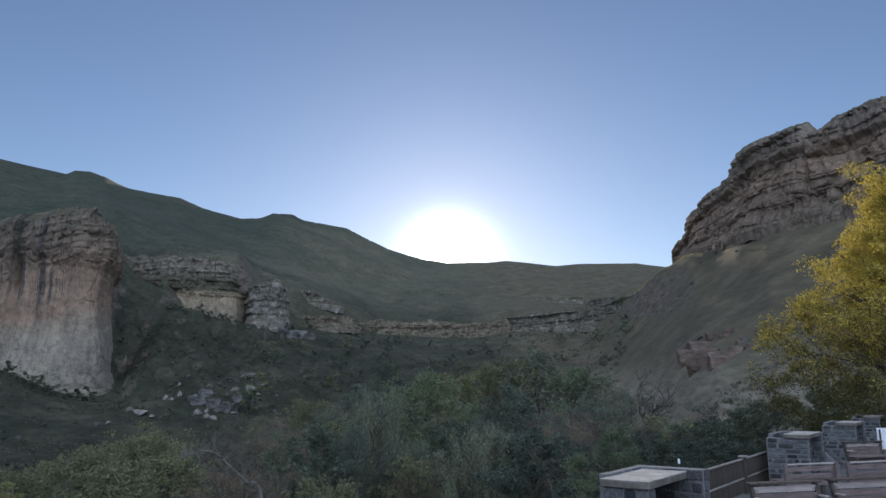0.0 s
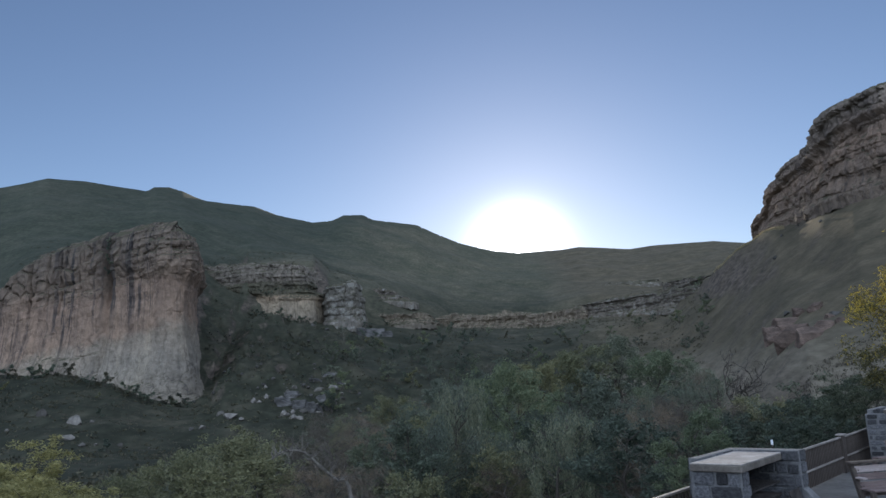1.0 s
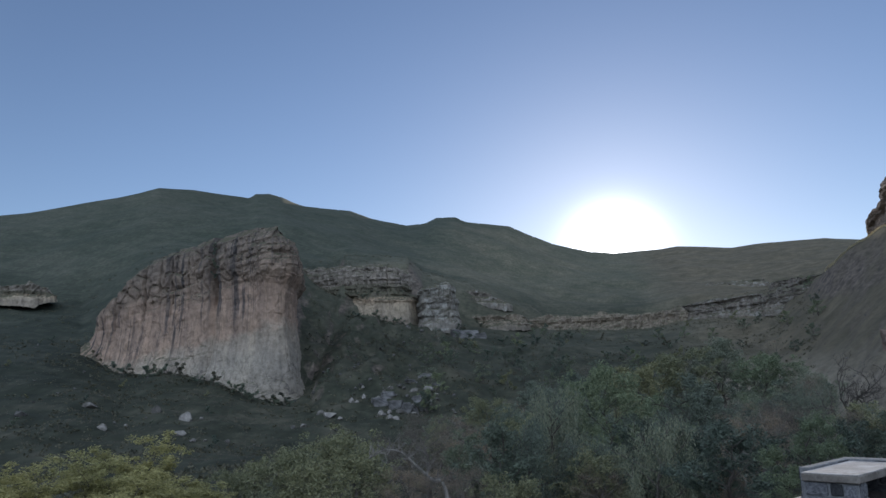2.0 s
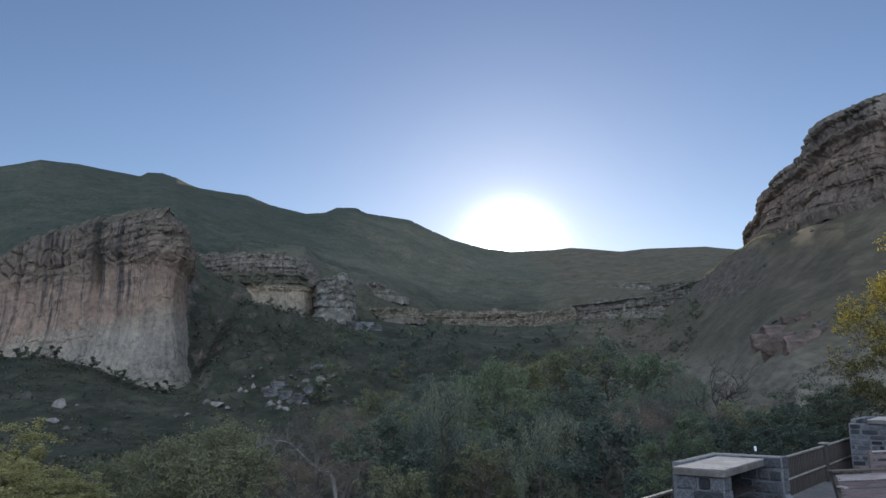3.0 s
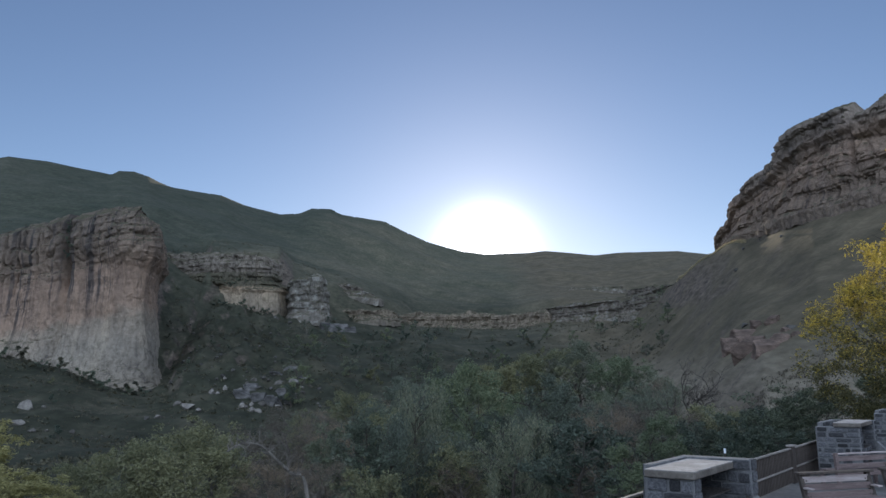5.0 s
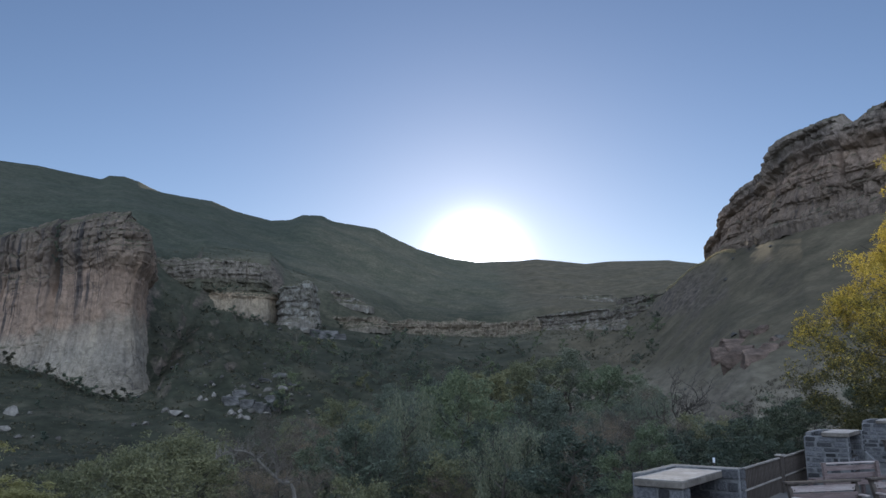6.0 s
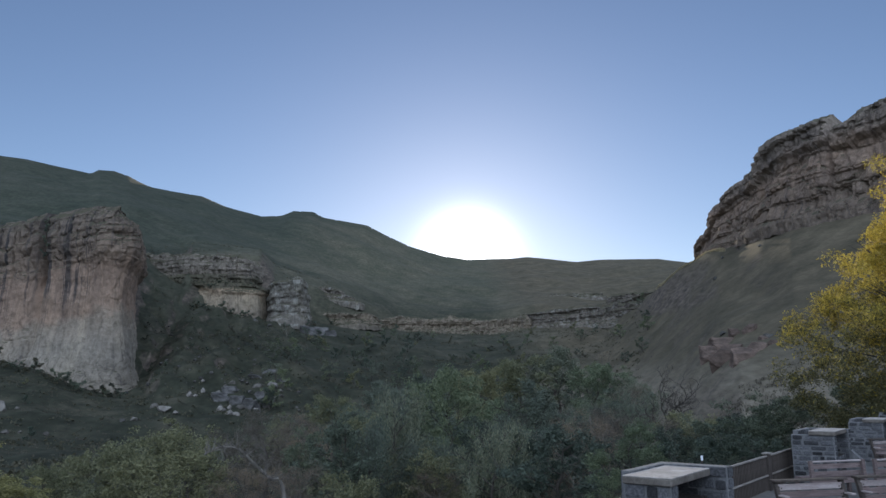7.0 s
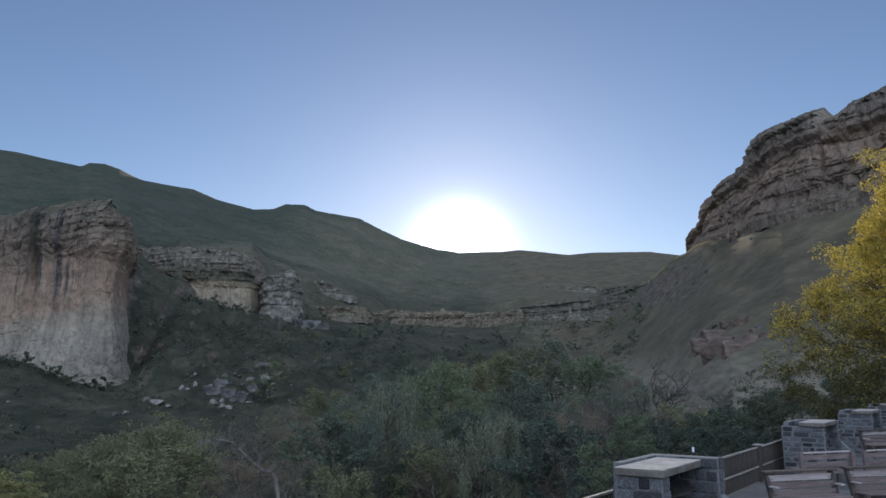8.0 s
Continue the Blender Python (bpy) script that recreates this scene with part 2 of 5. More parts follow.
M_REDBLOCK = plain_material("red_block_rock", (0.075, 0.057, 0.047), (0.18, 0.13, 0.103), 0.7, 0.93, 0.12, 0.1, 0.2, (1, 1, 2.5))
M_PALEBLOCK = plain_material("pale_block_rock", (0.055, 0.053, 0.049), (0.165, 0.157, 0.147), 0.7, 0.93, 0.12, 0.1, 0.25, (1, 1, 2.5))
M_BARK = plain_material("bark", (0.05, 0.043, 0.036), (0.11, 0.096, 0.08), 3.0, 0.9, 0.02, 0.1, 0.2, (1, 1, 0.2))
M_PALEBARK = plain_material("pale_bark", (0.085, 0.075, 0.064), (0.20, 0.178, 0.152), 3.0, 0.9, 0.02, 0.1, 0.2, (1, 1, 0.2))
M_LEAF_OLIVE = leaf_material("olive_leaves", (0.118, 0.12, 0.064), (0.23, 0.224, 0.116), 0.25, 0.45)
M_LEAF_DARK = leaf_material("dark_leaves", (0.06, 0.077, 0.056), (0.135, 0.158, 0.11))
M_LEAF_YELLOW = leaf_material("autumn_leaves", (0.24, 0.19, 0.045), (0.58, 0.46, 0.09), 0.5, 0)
# darker copy of the autumn leaves: shade put into the colour
M_LEAF_SHADED = leaf_material("shaded_autumn_leaves", (0.062, 0.062, 0.03), (0.18, 0.16, 0.068), 0.35, 0)
M_LEAF_LIGHT = leaf_material("pale_leaves", (0.23, 0.212, 0.09), (0.39, 0.355, 0.15), 0.4, 0.3)
M_LEAF_GREY = leaf_material("willow_leaves", (0.095, 0.112, 0.082), (0.185, 0.2, 0.14))
M_LEAF_GREEN = leaf_material("green_leaves", (0.1, 0.125, 0.072), (0.2, 0.23, 0.13), 0.3, 0.6)
M_LEAF_SCRUB = leaf_material("scrub_leaves", (0.036, 0.038, 0.024), (0.10, 0.092, 0.06), 0.2)
M_GRASS = leaf_material("dry_grass", (0.085, 0.072, 0.052), (0.2, 0.168, 0.12), 0.4)
# paler copy of the dry grass, with sunlight put into the colour
M_SUNLIT_GRASS = leaf_material("sunlit_grass", (0.3, 0.25, 0.15), (0.5, 0.42, 0.26), 0.55, 0)
M_LEAF_BROWN = leaf_material("brown_leaves", (0.11, 0.085, 0.06), (0.26, 0.205, 0.15), 0.3)
M_STONE = plain_material("block_stone", (0.036, 0.037, 0.04), (0.118, 0.117, 0.12), 5.0, 0.92, 0.014, 0.15, 0.65)
M_MORTAR = plain_material("mortar", (0.115, 0.115, 0.115), (0.195, 0.193, 0.19), 6.0, 0.95, 0.006, 0.1)
M_SLAB = plain_material("concrete_slab", (0.23, 0.21, 0.19), (0.4, 0.365, 0.335), 2.0, 0.85, 0.004, 0.25)
M_STAINED = plain_material("stained_stone", (0.085, 0.073, 0.062), (0.17, 0.15, 0.128), 3.0, 0.92, 0.008, 0.15)
M_WOOD = plain_material("weathered_red_wood", (0.105, 0.076, 0.07), (0.19, 0.144, 0.132), 2.5, 0.75, 0.004, 0.3, 0.2, (1, 8, 8))
M_DARKWOOD = plain_material("dark_wood", (0.04, 0.031, 0.026), (0.085, 0.068, 0.055), 3.0, 0.75, 0.004, 0.3, 0.15, (4, 4, 1))
M_RAIL = plain_material("weathered_rail", (0.17, 0.15, 0.13), (0.30, 0.27, 0.24), 3.0, 0.6, 0.003, 0.4, 0.1, (1, 6, 6))
M_SLATLIGHT = plain_material("pale_wood", (0.26, 0.21, 0.195), (0.40, 0.345, 0.32), 2.5, 0.7, 0.003, 0.3, 0.15, (1, 8, 8))
M_PAVE = plain_material("paving", (0.075, 0.073, 0.07), (0.13, 0.126, 0.12), 1.2, 0.9, 0.01, 0.2)
M_SOOT = plain_material("sooty_stone", (0.03, 0.027, 0.025), (0.075, 0.065, 0.06), 4.0, 0.95, 0.008, 0.1)
M_WHITE = plain_material("white_paint", (0.72, 0.74, 0.78), (0.82, 0.83, 0.85), 3.0, 0.5, 0.001)


# ---- the lie of the land: contours by compass bearing from the terrace ----
RIDGE = [(-180, 7), (-120, 9), (-75, 12), (-50, 11.5), (-42.6, 12.8), (-39.3, 13.7), (-36.4, 14.4), (-34.2, 15.1), (-31.8, 15.1), (-27.7, 14.65), (-27.2, 14.95),
         (-26.2, 14.98), (-25.2, 14.72), (-24.3, 14.3), (-23.5, 14.05), (-22, 13.9), (-20, 13.7), (-18.3, 13.1), (-15.6, 12.5), (-14.1, 12.6), (-13.2, 13.0),
         (-11.7, 13.0), (-10.9, 12.6), (-7.5, 12.1), (-6.3, 11.5), (-4.1, 10.5), (-1.5, 9.75), (0.4, 9.48), (2, 9.5), (3.5, 9.5), (5, 9.6), (8.8, 9.1),
         (10.7, 9.2), (14.8, 9.1), (17.6, 8.6), (24, 9), (60, 10), (120, 7), (180, 7)]
FOOT = [(-180, 330, 3), (-60, 480, 4.2), (-42, 430, 4.0), (-39.2, 402, 3.3), (-36.5, 366, 1.9), (-33.5, 351, 2.1), (-30, 333, 1.3), (-27.5, 319, 0.1), (-25, 312, -0.3), (-23.2, 325, 0.1), (-22.0, 390, 2.6), (-20.5, 490, 5.3),
        (-15, 515, 4.6), (-10, 548, 4.3), (-6.5, 600, 4.1), (-5, 622, 4.1), (2, 632, 3.7), (6, 640, 4.1), (11, 580, 4.1), (14, 420, 4.6), (17, 330, 5.6), (19, 290, 6.0), (24, 230, 6.2), (32, 205, 6.6), (60, 200, 7), (180, 300, 3)]
BENCH = [(-180, 420, 4), (-60, 560, 5.5), (-42, 560, 5.8), (-39, 560, 5.6), (-36, 540, 7.6), (-34, 500, 8.8), (-30, 470, 9.8), (-25, 450, 10.2), (-24.5, 452, 8.6), (-23.9, 488, 7.5), (-22.6, 505, 7.0), (-21.2, 502, 6.4), (-20.4, 535, 9.2),
         (-15.6, 540, 9.2), (-14.4, 550, 7.4), (-11, 585, 7.1), (-7, 625, 5.8), (-5, 645, 5.0), (2, 690, 5.0), (6, 690, 5.7), (11, 640, 5.8), (13, 560, 5.4), (15.0, 460, 6.5), (16.6, 430, 7.6),
         (17.6, 415, 8.2), (19, 392, 9.4), (20, 376, 10.1), (22, 345, 11.1), (26, 305, 11.6), (32, 282, 12.2), (60, 250, 13), (180, 420, 4)]
BEHIND = [(-180, 700, 5), (-60, 700, 8), (-42, 690, 8.6), (-35, 680, 11), (-25, 680, 11.6), (-20, 740, 11), (-14, 780, 9.4), (-7, 830, 7.8), (0, 900, 7.2), (8, 880, 7.0), (14, 680, 5.0), (17, 600, 5),
          (19, 540, 9), (22, 460, 13.5), (26, 420, 15.2), (32, 400, 16), (60, 380, 15), (180, 700, 5)]


def column(rows, k, az):
    i = min(max(bisect(rows, az), 1), len(rows) - 1)
    a, b = rows[i - 1], rows[i]
    t = min(1.0, max(0.0, (az - a[0]) / (b[0] - a[0])))
    return a[k] + (b[k] - a[k]) * t


def bisect(rows, az):
    lo, hi = 0, len(rows)
    while lo < hi:
        mid = (lo + hi) // 2
        if rows[mid][0] < az:
            lo = mid + 1
        else:
            hi = mid
    return lo


RAIL_O, E1, E2 = Vector((2.15, 12.44)), Vector((0.584, 0.812)), Vector((0.812, -0.584))


def rail_xy(along, perp):
    """Terrace coordinates: metres along the railing and inwards from it."""
    p = RAIL_O + along * E1 + perp * E2
    return p.x, p.y


def smooth(a, b, v):
    t = min(1.0, max(0.0, (v - a) / (b - a)))
    return t * t * (3 - 2 * t)


def fbm(x, y, scale, octaves=5):
    return noise.fractal(Vector((x / scale, y / scale, 3.7)), 0.9, 2.1, octaves)


def ridge_r(az):
    return float(np.interp(az, [-180, -60, -35, -12, 2, 20, 60, 180], [1200, 950, 950, 1150, 1300, 1250, 1200, 1200]))


def ground(x, y, rough=True):
    r = math.hypot(x, y)
    az = math.degrees(math.atan2(x, y))
    rs = [0.0, 18.0, 48.0]
    z48 = float(np.interp(az, [-180, -90, -60, 6, 14, 24, 40, 90, 180], [-1, -2, -11, -11, -9, -2.0, -0.6, -0.6, -0.6]))
    zs = [-0.6, -0.6 + 0.18 * (z48 + 0.6), z48]
    rv = float(np.interp(az, [-180, -60, -30, -10, 10, 20, 30, 180], [200, 200, 190, 260, 260, 130, 120, 150]))
    rs.append(rv)
    zs.append(float(np.interp(az, [-180, -60, -10, 10, 20, 30, 180], [-9, -9, -10, -10, -5, -1, -2])))
    for rows in (FOOT, BENCH, BEHIND):
        rr, el = float(column(rows, 1, az)), float(column(rows, 2, az))
        rs.append(rr)
        zs.append(EYE + rr * math.tan(radians(el)))
    spur = float(smooth(13.5, 15, az)) * (1 - float(smooth(17.6, 20.6, az)))
    if spur > 0:
        rs.insert(5, rs[5] - 26)
        zs.insert(5, zs[4] + (zs[5] - zs[4]) * (1 - 26 / (rs[6] - rs[4])) * (1 - spur) + (zs[5] - zs[4]) * spur * 1.0)
    rr = ridge_r(az)
    zr = EYE + rr * math.tan(radians(float(column(RIDGE, 1, az))))
    rs += [rr, rr + 500, 4800]
    zs += [zr, zr - 80, 60]
    z = float(np.interp(r, rs, zs))
    if rough:
        a = float(smooth(25, 420, r)) * (1 - 0.85 * math.exp(-((r - rr) / 90) ** 2)) * (1 - float(smooth(1500, 2500, r)))
        a *= 1 - 0.8 * smooth(16, 20, az) * (1 - smooth(420, 520, r))
        f = fbm(x, y, 150)
        gully = 0.5 - abs(noise.noise(Vector((x / 55, y / 90, 1.3))))
        near_foot = 1 - 0.65 * math.exp(-((r - rs[4]) / 70) ** 2)
        ravine = float(smooth(-26, -22, az)) * (1 - float(smooth(-15, -9, az))) * float(smooth(230, 300, r)) * (1 - float(smooth(480, 540, r)))
        z += a * near_foot * (7 * f + 5 * gully) + float(smooth(20, 120, r)) * (1 - 0.85 * float(smooth(450, 720, r))) * (1 - 0.7 * smooth(15, 19, az) * smooth(230, 280, r)) * 1.3 * fbm(x, y, 16, 3)
        z += ravine * (9.0 * (0.35 - abs(noise.noise(Vector((x / 26 + y / 60, y / 40, 8.1))))) + 3.5 * noise.noise(Vector((x / 11, y / 11, 5.2))) + 1.8 * noise.noise(Vector((x / 4.5, y / 4.5, 2.2))))
    q = Vector((x, y)) - RAIL_O
    inside = float(smooth(-7, -1.5, q.dot(E2))) * (1 - float(smooth(42, 56, q.dot(E1)))) * float(smooth(-40, -30, q.dot(E1))) * (1 - float(smooth(30, 40, q.dot(E2))))
    return z + (min(z, -0.55) - 0.05 - z) * inside if inside > 0 else z


def mesh_object(name, verts, faces, mat, parent=None, smooth_shade=False, label=""):
    me = bpy.data.meshes.new(name)
    me.from_pydata(verts, [], faces)
    me.materials.append(mat)
    if smooth_shade:
        me.polygons.foreach_set("use_smooth", [True] * len(me.polygons))
    me.update()
    ob = new(name, me)
    if parent:
        ob.parent = parent
    if label:
        tagged(ob, label)
    return ob


def part(name, bm, mat, parent, label=""):
    me = bpy.data.meshes.new(name)
    bm.to_mesh(me)
    bm.free()
    me.materials.append(mat)
    ob = new(name, me)
    ob.parent = parent
    if label:
        tagged(ob, label)
    return ob


def grid_faces(nu, nv, wrap=False):
    f = []
    for i in range(nu if wrap else nu - 1):
        j = (i + 1) % nu
        for k in range(nv - 1):
            f.append((i * nv + k, j * nv + k, j * nv + k + 1, i * nv + k + 1))
    return f


def build_ground():
    azs = list(np.arange(-180, -48, 4.0)) + list(np.arange(-48, 38, 0.2)) + list(np.arange(38, 180, 4.0))
    rs = list(np.geomspace(2.0, 60, 26)) + list(np.geomspace(63, 700, 210)) + list(np.geomspace(712, 1500, 60)) + list(np.geomspace(1560, 4700, 10))
    verts = []
    for a in azs:
        crest = ridge_r(a)
        at = int(np.argmin(np.abs(np.array(rs) - crest)))
        for k, r in enumerate(rs):
            r = crest if k == at else r
            x, y = r * math.sin(radians(a)), r * math.cos(radians(a))
            z = ground(x, y)
            rocky = float(smooth(-25, -23.5, a)) * (1 - float(smooth(-17, -12, a))) * float(smooth(290, 340, r)) * (1 - float(smooth(480, 540, r)))
            if rocky > 0:
                d = noise.noise_vector(Vector((x, y, z)) / 9) * 4.0 + noise.noise_vector(Vector((x, y, z)) / 3.5) * 1.8
                x, y, z = x + rocky * d.x, y + rocky * d.y, z + rocky * d.z
            verts.append((x, y, z))
    faces = grid_faces(len(azs), len(rs), True)
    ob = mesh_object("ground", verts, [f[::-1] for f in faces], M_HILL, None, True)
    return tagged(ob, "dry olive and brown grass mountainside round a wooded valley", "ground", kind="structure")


build_ground()


# ---- cliffs ----
def cliff(name, plan, mat, label, profile, bed=7.0, proud=2.4, beds_from=0.7, back=45.0, seed=0.0, step=1.0, cracks=(), top_rough=1.5, flute=1.0, split=0.75, dip=0.0, tuck=0.0, lean=0.0):
    """A bedded rock face. plan: bearing, distance, elevation of foot and top along the face; profile: how far the face stands out at each share of its height."""
    if tuck:
        (a0, r0, l0, h0), (a1, r1, l1, h1) = plan[0], plan[-1]
        plan = [(a0 - 0.1, r0 + tuck, l0, l0 + 0.3 * (h0 - l0)), *plan, (a1 + 0.1, r1 + tuck, l1, l1 + 0.3 * (h1 - l1))]
    az, rr, lo, hi = [np.array([p[k] for p in plan], float) for k in range(4)]
    px, py = rr * np.sin(np.radians(az)), rr * np.cos(np.radians(az))
    s = np.concatenate([[0], np.cumsum(np.hypot(np.diff(px), np.diff(py)))])
    n = max(12, int(s[-1] / step))
    ss = np.linspace(0, s[-1], n)
    x, y = np.interp(ss, s, px), np.interp(ss, s, py)
    for _ in range(max(3, int(5 / step))):
        x[1:-1], y[1:-1] = (x[:-2] + 2 * x[1:-1] + x[2:]) / 4, (y[:-2] + 2 * y[1:-1] + y[2:]) / 4
    z0 = np.interp(ss, s, EYE + rr * np.tan(np.radians(lo)))
    z1 = np.interp(ss, s, EYE + rr * np.tan(np.radians(hi)))
    tx, ty = np.gradient(x), np.gradient(y)
    ln = np.hypot(tx, ty)
    nx, ny = ty / ln, -tx / ln
    tall = float(np.max(z1 - z0))
    nv = int(max(14, min(130, tall / (step * 0.7))))
    zlow, zhigh = float(np.min(z0)), float(np.max(z1))
    ph, pd = [q[0] for q in profile], [q[1] for q in profile]
    bearing = np.degrees(np.arctan2(x, y))
    splits = [(float(ss[int(np.argmin(np.abs(bearing[:int(n * 0.8)] - ca)))]), cw, cd) for ca, cw, cd in cracks]
    verts, hs, runs, bz_all = [], [], [], []
    for i in range(n):
        end = float(smooth(0, 14, ss[i])) * float(smooth(0, 14, s[-1] - ss[i]))
        top = z1[i] + top_rough * (noise.noise(Vector((ss[i] / 9, seed, 0))) + 0.6 * noise.noise(Vector((ss[i] / 2.7, seed, 5))))
        foot = z0[i] - 4 - 2.5 * abs(noise.noise(Vector((ss[i] / 6, seed, 9))))
        for k in range(nv):
            v = k / (nv - 1)
            z = foot + (top - foot) * v
            h = (z - z0[i]) / max(1.0, z1[i] - z0[i])
            bz = z + dip * max(0.0, 0.62 * s[-1] - ss[i])
            hz = (bz - zlow) / (zhigh - zlow)
            q = Vector((x[i], y[i], z))
            beds = noise.noise(Vector((x[i] / 70, seed + y[i] / 70, bz / bed)))
            beds2 = noise.noise(Vector((x[i] / 30, seed + y[i] / 30, bz / (bed * 0.35))))
            layer = bz / (bed * 0.6) + 0.7 * noise.noise(Vector((ss[i] / 45, seed, bz / 22)))
            low = math.floor(layer)
            long = bed * 0.6 * (1.3 + 3.2 * noise.cell(Vector((low + 0.5, 7.5, seed))))
            along = (ss[i] + 40 * noise.cell(Vector((low + 0.5, 3.5, seed)))) / long + 0.25 * noise.noise(Vector((ss[i] / 9, z / 3, seed)))
            cube = noise.cell(Vector((low + 0.5, math.floor(along) + 0.5, seed + 0.5))) - 0.5
            stepped = math.tanh(3 * beds) * 0.45 + 0.25 * math.tanh(3 * beds2) + 1.1 * (noise.cell(Vector((low + 0.5, 11.5, seed))) - 0.5) + 0.8 * cube
            stepped -= 0.5 * (layer - low < 0.16) + 0.3 * (along - math.floor(along) < 0.09)
            bedded = 0.06 + 0.94 * float(smooth(beds_from - 0.1, beds_from + 0.05, hz))
            col = max(0.0, 0.25 - abs(noise.noise(Vector((ss[i] / 6, seed, z / 80))))) * 4
            lump = noise.fractal(q / 18 + Vector((seed, 0, 0)), 0.9, 2.0, 6)
            chips = noise.noise(Vector((ss[i] / 3.2, z / 2.4, seed)))
            shape_in = 0.1 + 0.9 * float(smooth(0, 0.26 * s[-1], ss[i]))
            calm = 0.3 + 0.7 * bedded
            if lean and h > 0.55:
                shape_in *= 1 - lean * 0.9 * (1 - smooth(0.3 * s[-1], 0.62 * s[-1], ss[i])) * smooth(0.55, 0.7, h)
            d = float(np.interp(h, ph, pd)) * shape_in + shape_in * (proud * bedded * stepped + (0.7 + 0.9 * calm) * lump + 0.45 * calm * chips) * (0.35 + 0.65 * end)
            d -= flute * 1.1 * col * end * (1 - 0.6 * bedded)
            gap = noise.voronoi(Vector((ss[i] / 7.5, z / 10, seed)) + 0.5 * noise.noise_vector(q / 9))[0]
            d -= calm * (1.0 * max(0.0, 1 - (gap[1] - gap[0]) / 0.10) * end * float(smooth(0.42, 0.55, noise.noise(q / 25) + 0.6)) - 0.4 * (gap[2] - gap[0]))
            d += 0.5 * noise.fractal(q / 4.5, 0.8, 2.1, 3) * (0.3 + 0.7 * end) * calm
            d -= 3.5 * float(smooth(0.94, 1.0, v))
            for cs, cw, cd in splits:
                d -= cd * math.exp(-((ss[i] - cs - 1.5 * noise.noise(Vector((0, seed, z / 9)))) / cw) ** 2) * (0.15 + 0.85 * float(smooth(0.35, 0.75, h)))
            verts.append((x[i] + nx[i] * d, y[i] + ny[i] * d, z))
            hs.append(hz)
            runs.append(ss[i])
            bz_all.append(bz)
        for k in range(1, 7):
            q = k / 6
            rough_top = 1.8 * noise.noise(Vector((x[i] / 8, y[i] / 8, k * 1.7 + seed)))
            out = math.hypot(x[i], y[i])
            verts.append((x[i] + nx[i] * d + x[i] / out * back * q, y[i] + ny[i] * d + y[i] / out * back * q, top + 0.5 * rough_top * (1 - q) - 5.0 * q * q))
            hs.append(1.0)
            runs.append(ss[i])
            bz_all.append(top + q)
    thing = new(name)
    faces = grid_faces(n, nv + 6)
    middle = [(f, hs[f[0]], f[0] % (nv + 6) >= nv - 1) for f in faces]
    for piece, chosen in (("wall", [f for f, hz, t in middle if not t and hz < split]), ("cap_rock", [f for f, hz, t in middle if not t and hz >= split]), ("top", [f for f, hz, t in middle if t])):
        if not chosen:
            continue
        used = sorted({k for f in chosen for k in f})
        number = {k: j for j, k in enumerate(used)}
        ob = mesh_object(piece, [verts[k] for k in used], [tuple(number[k] for k in f) for f in chosen], mat, thing)
        for key, values in (("height", hs), ("run", runs), ("bed", bz_all)):
            ob.data.attributes.new(key, "FLOAT", "POINT").data.foreach_set("value", [values[k] for k in used])
    return tagged(thing, label, "cliff")


WALL = [(0, 3), (0.25, 1), (0.5, 0), (1, 0)]
STEPS = [(0, 4), (0.35, 3), (0.42, 1.5), (0.5, -1), (0.75, -1.5), (0.85, -3.5), (1, -5)]
cliff("sandstone_buttress",
      [(-37.2, 450, 4.4, 5.4), (-37.8, 425, 4.2, 5.5), (-38.1, 404, 3.9, 5.7), (-37.7, 388, 2.6, 6.7), (-36.5, 373, 1.6, 8.1), (-36.2, 370, 1.6, 8.8), (-34.5, 360, 2.1, 10.1), (-33.2, 352, 2.0, 10.7), (-32.0, 345, 2.1, 11.1), (-30.6, 337, 1.0, 11.7),
       (-29.4, 331, 0.7, 12.0), (-27.6, 323, 0.1, 12.55), (-26.0, 313, -0.4, 12.7), (-25.0, 315, -0.4, 12.5), (-24.6, 324, -0.3, 12.1), (-24.35, 342, 0.0, 11.6), (-24.25, 370, 1.0, 10.9), (-24.2, 440, 3.0, 9.0)],
      M_BUTT, "tall banded sandstone buttress, pale foot and red streaked face",
      [(-0.1, 9.0), (0, 7.0), (0.12, 3.6), (0.35, 1.0), (0.55, 0), (0.66, 0.8), (0.73, 3.8), (0.77, 4.4), (0.85, 3.4), (0.93, 1.8), (1, 0.0)], 5.0, 0.85, 0.76, 60, 1.0, 0.7,
      [(-30.2, 1.3, 9.0), (-33.1, 0.55, 3.2), (-33.9, 0.5, 2.4), (-35.0, 0.7, 4.0), (-36.9, 0.7, 4.0), (-31.9, 0.5, 1.8)], 0.8, 0.55, 0.76, 0.115, lean=1.0)
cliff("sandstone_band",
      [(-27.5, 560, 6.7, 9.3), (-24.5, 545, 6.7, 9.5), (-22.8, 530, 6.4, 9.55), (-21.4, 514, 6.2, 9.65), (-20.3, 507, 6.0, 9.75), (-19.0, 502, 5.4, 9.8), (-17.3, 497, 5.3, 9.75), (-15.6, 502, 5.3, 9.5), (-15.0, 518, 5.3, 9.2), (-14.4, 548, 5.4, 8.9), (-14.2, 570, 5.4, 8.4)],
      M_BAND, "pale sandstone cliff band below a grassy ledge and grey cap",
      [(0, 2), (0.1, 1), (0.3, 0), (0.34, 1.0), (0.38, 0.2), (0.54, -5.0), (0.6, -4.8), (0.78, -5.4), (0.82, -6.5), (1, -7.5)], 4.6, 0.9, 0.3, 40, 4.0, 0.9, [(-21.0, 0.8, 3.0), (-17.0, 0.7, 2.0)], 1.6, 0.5)
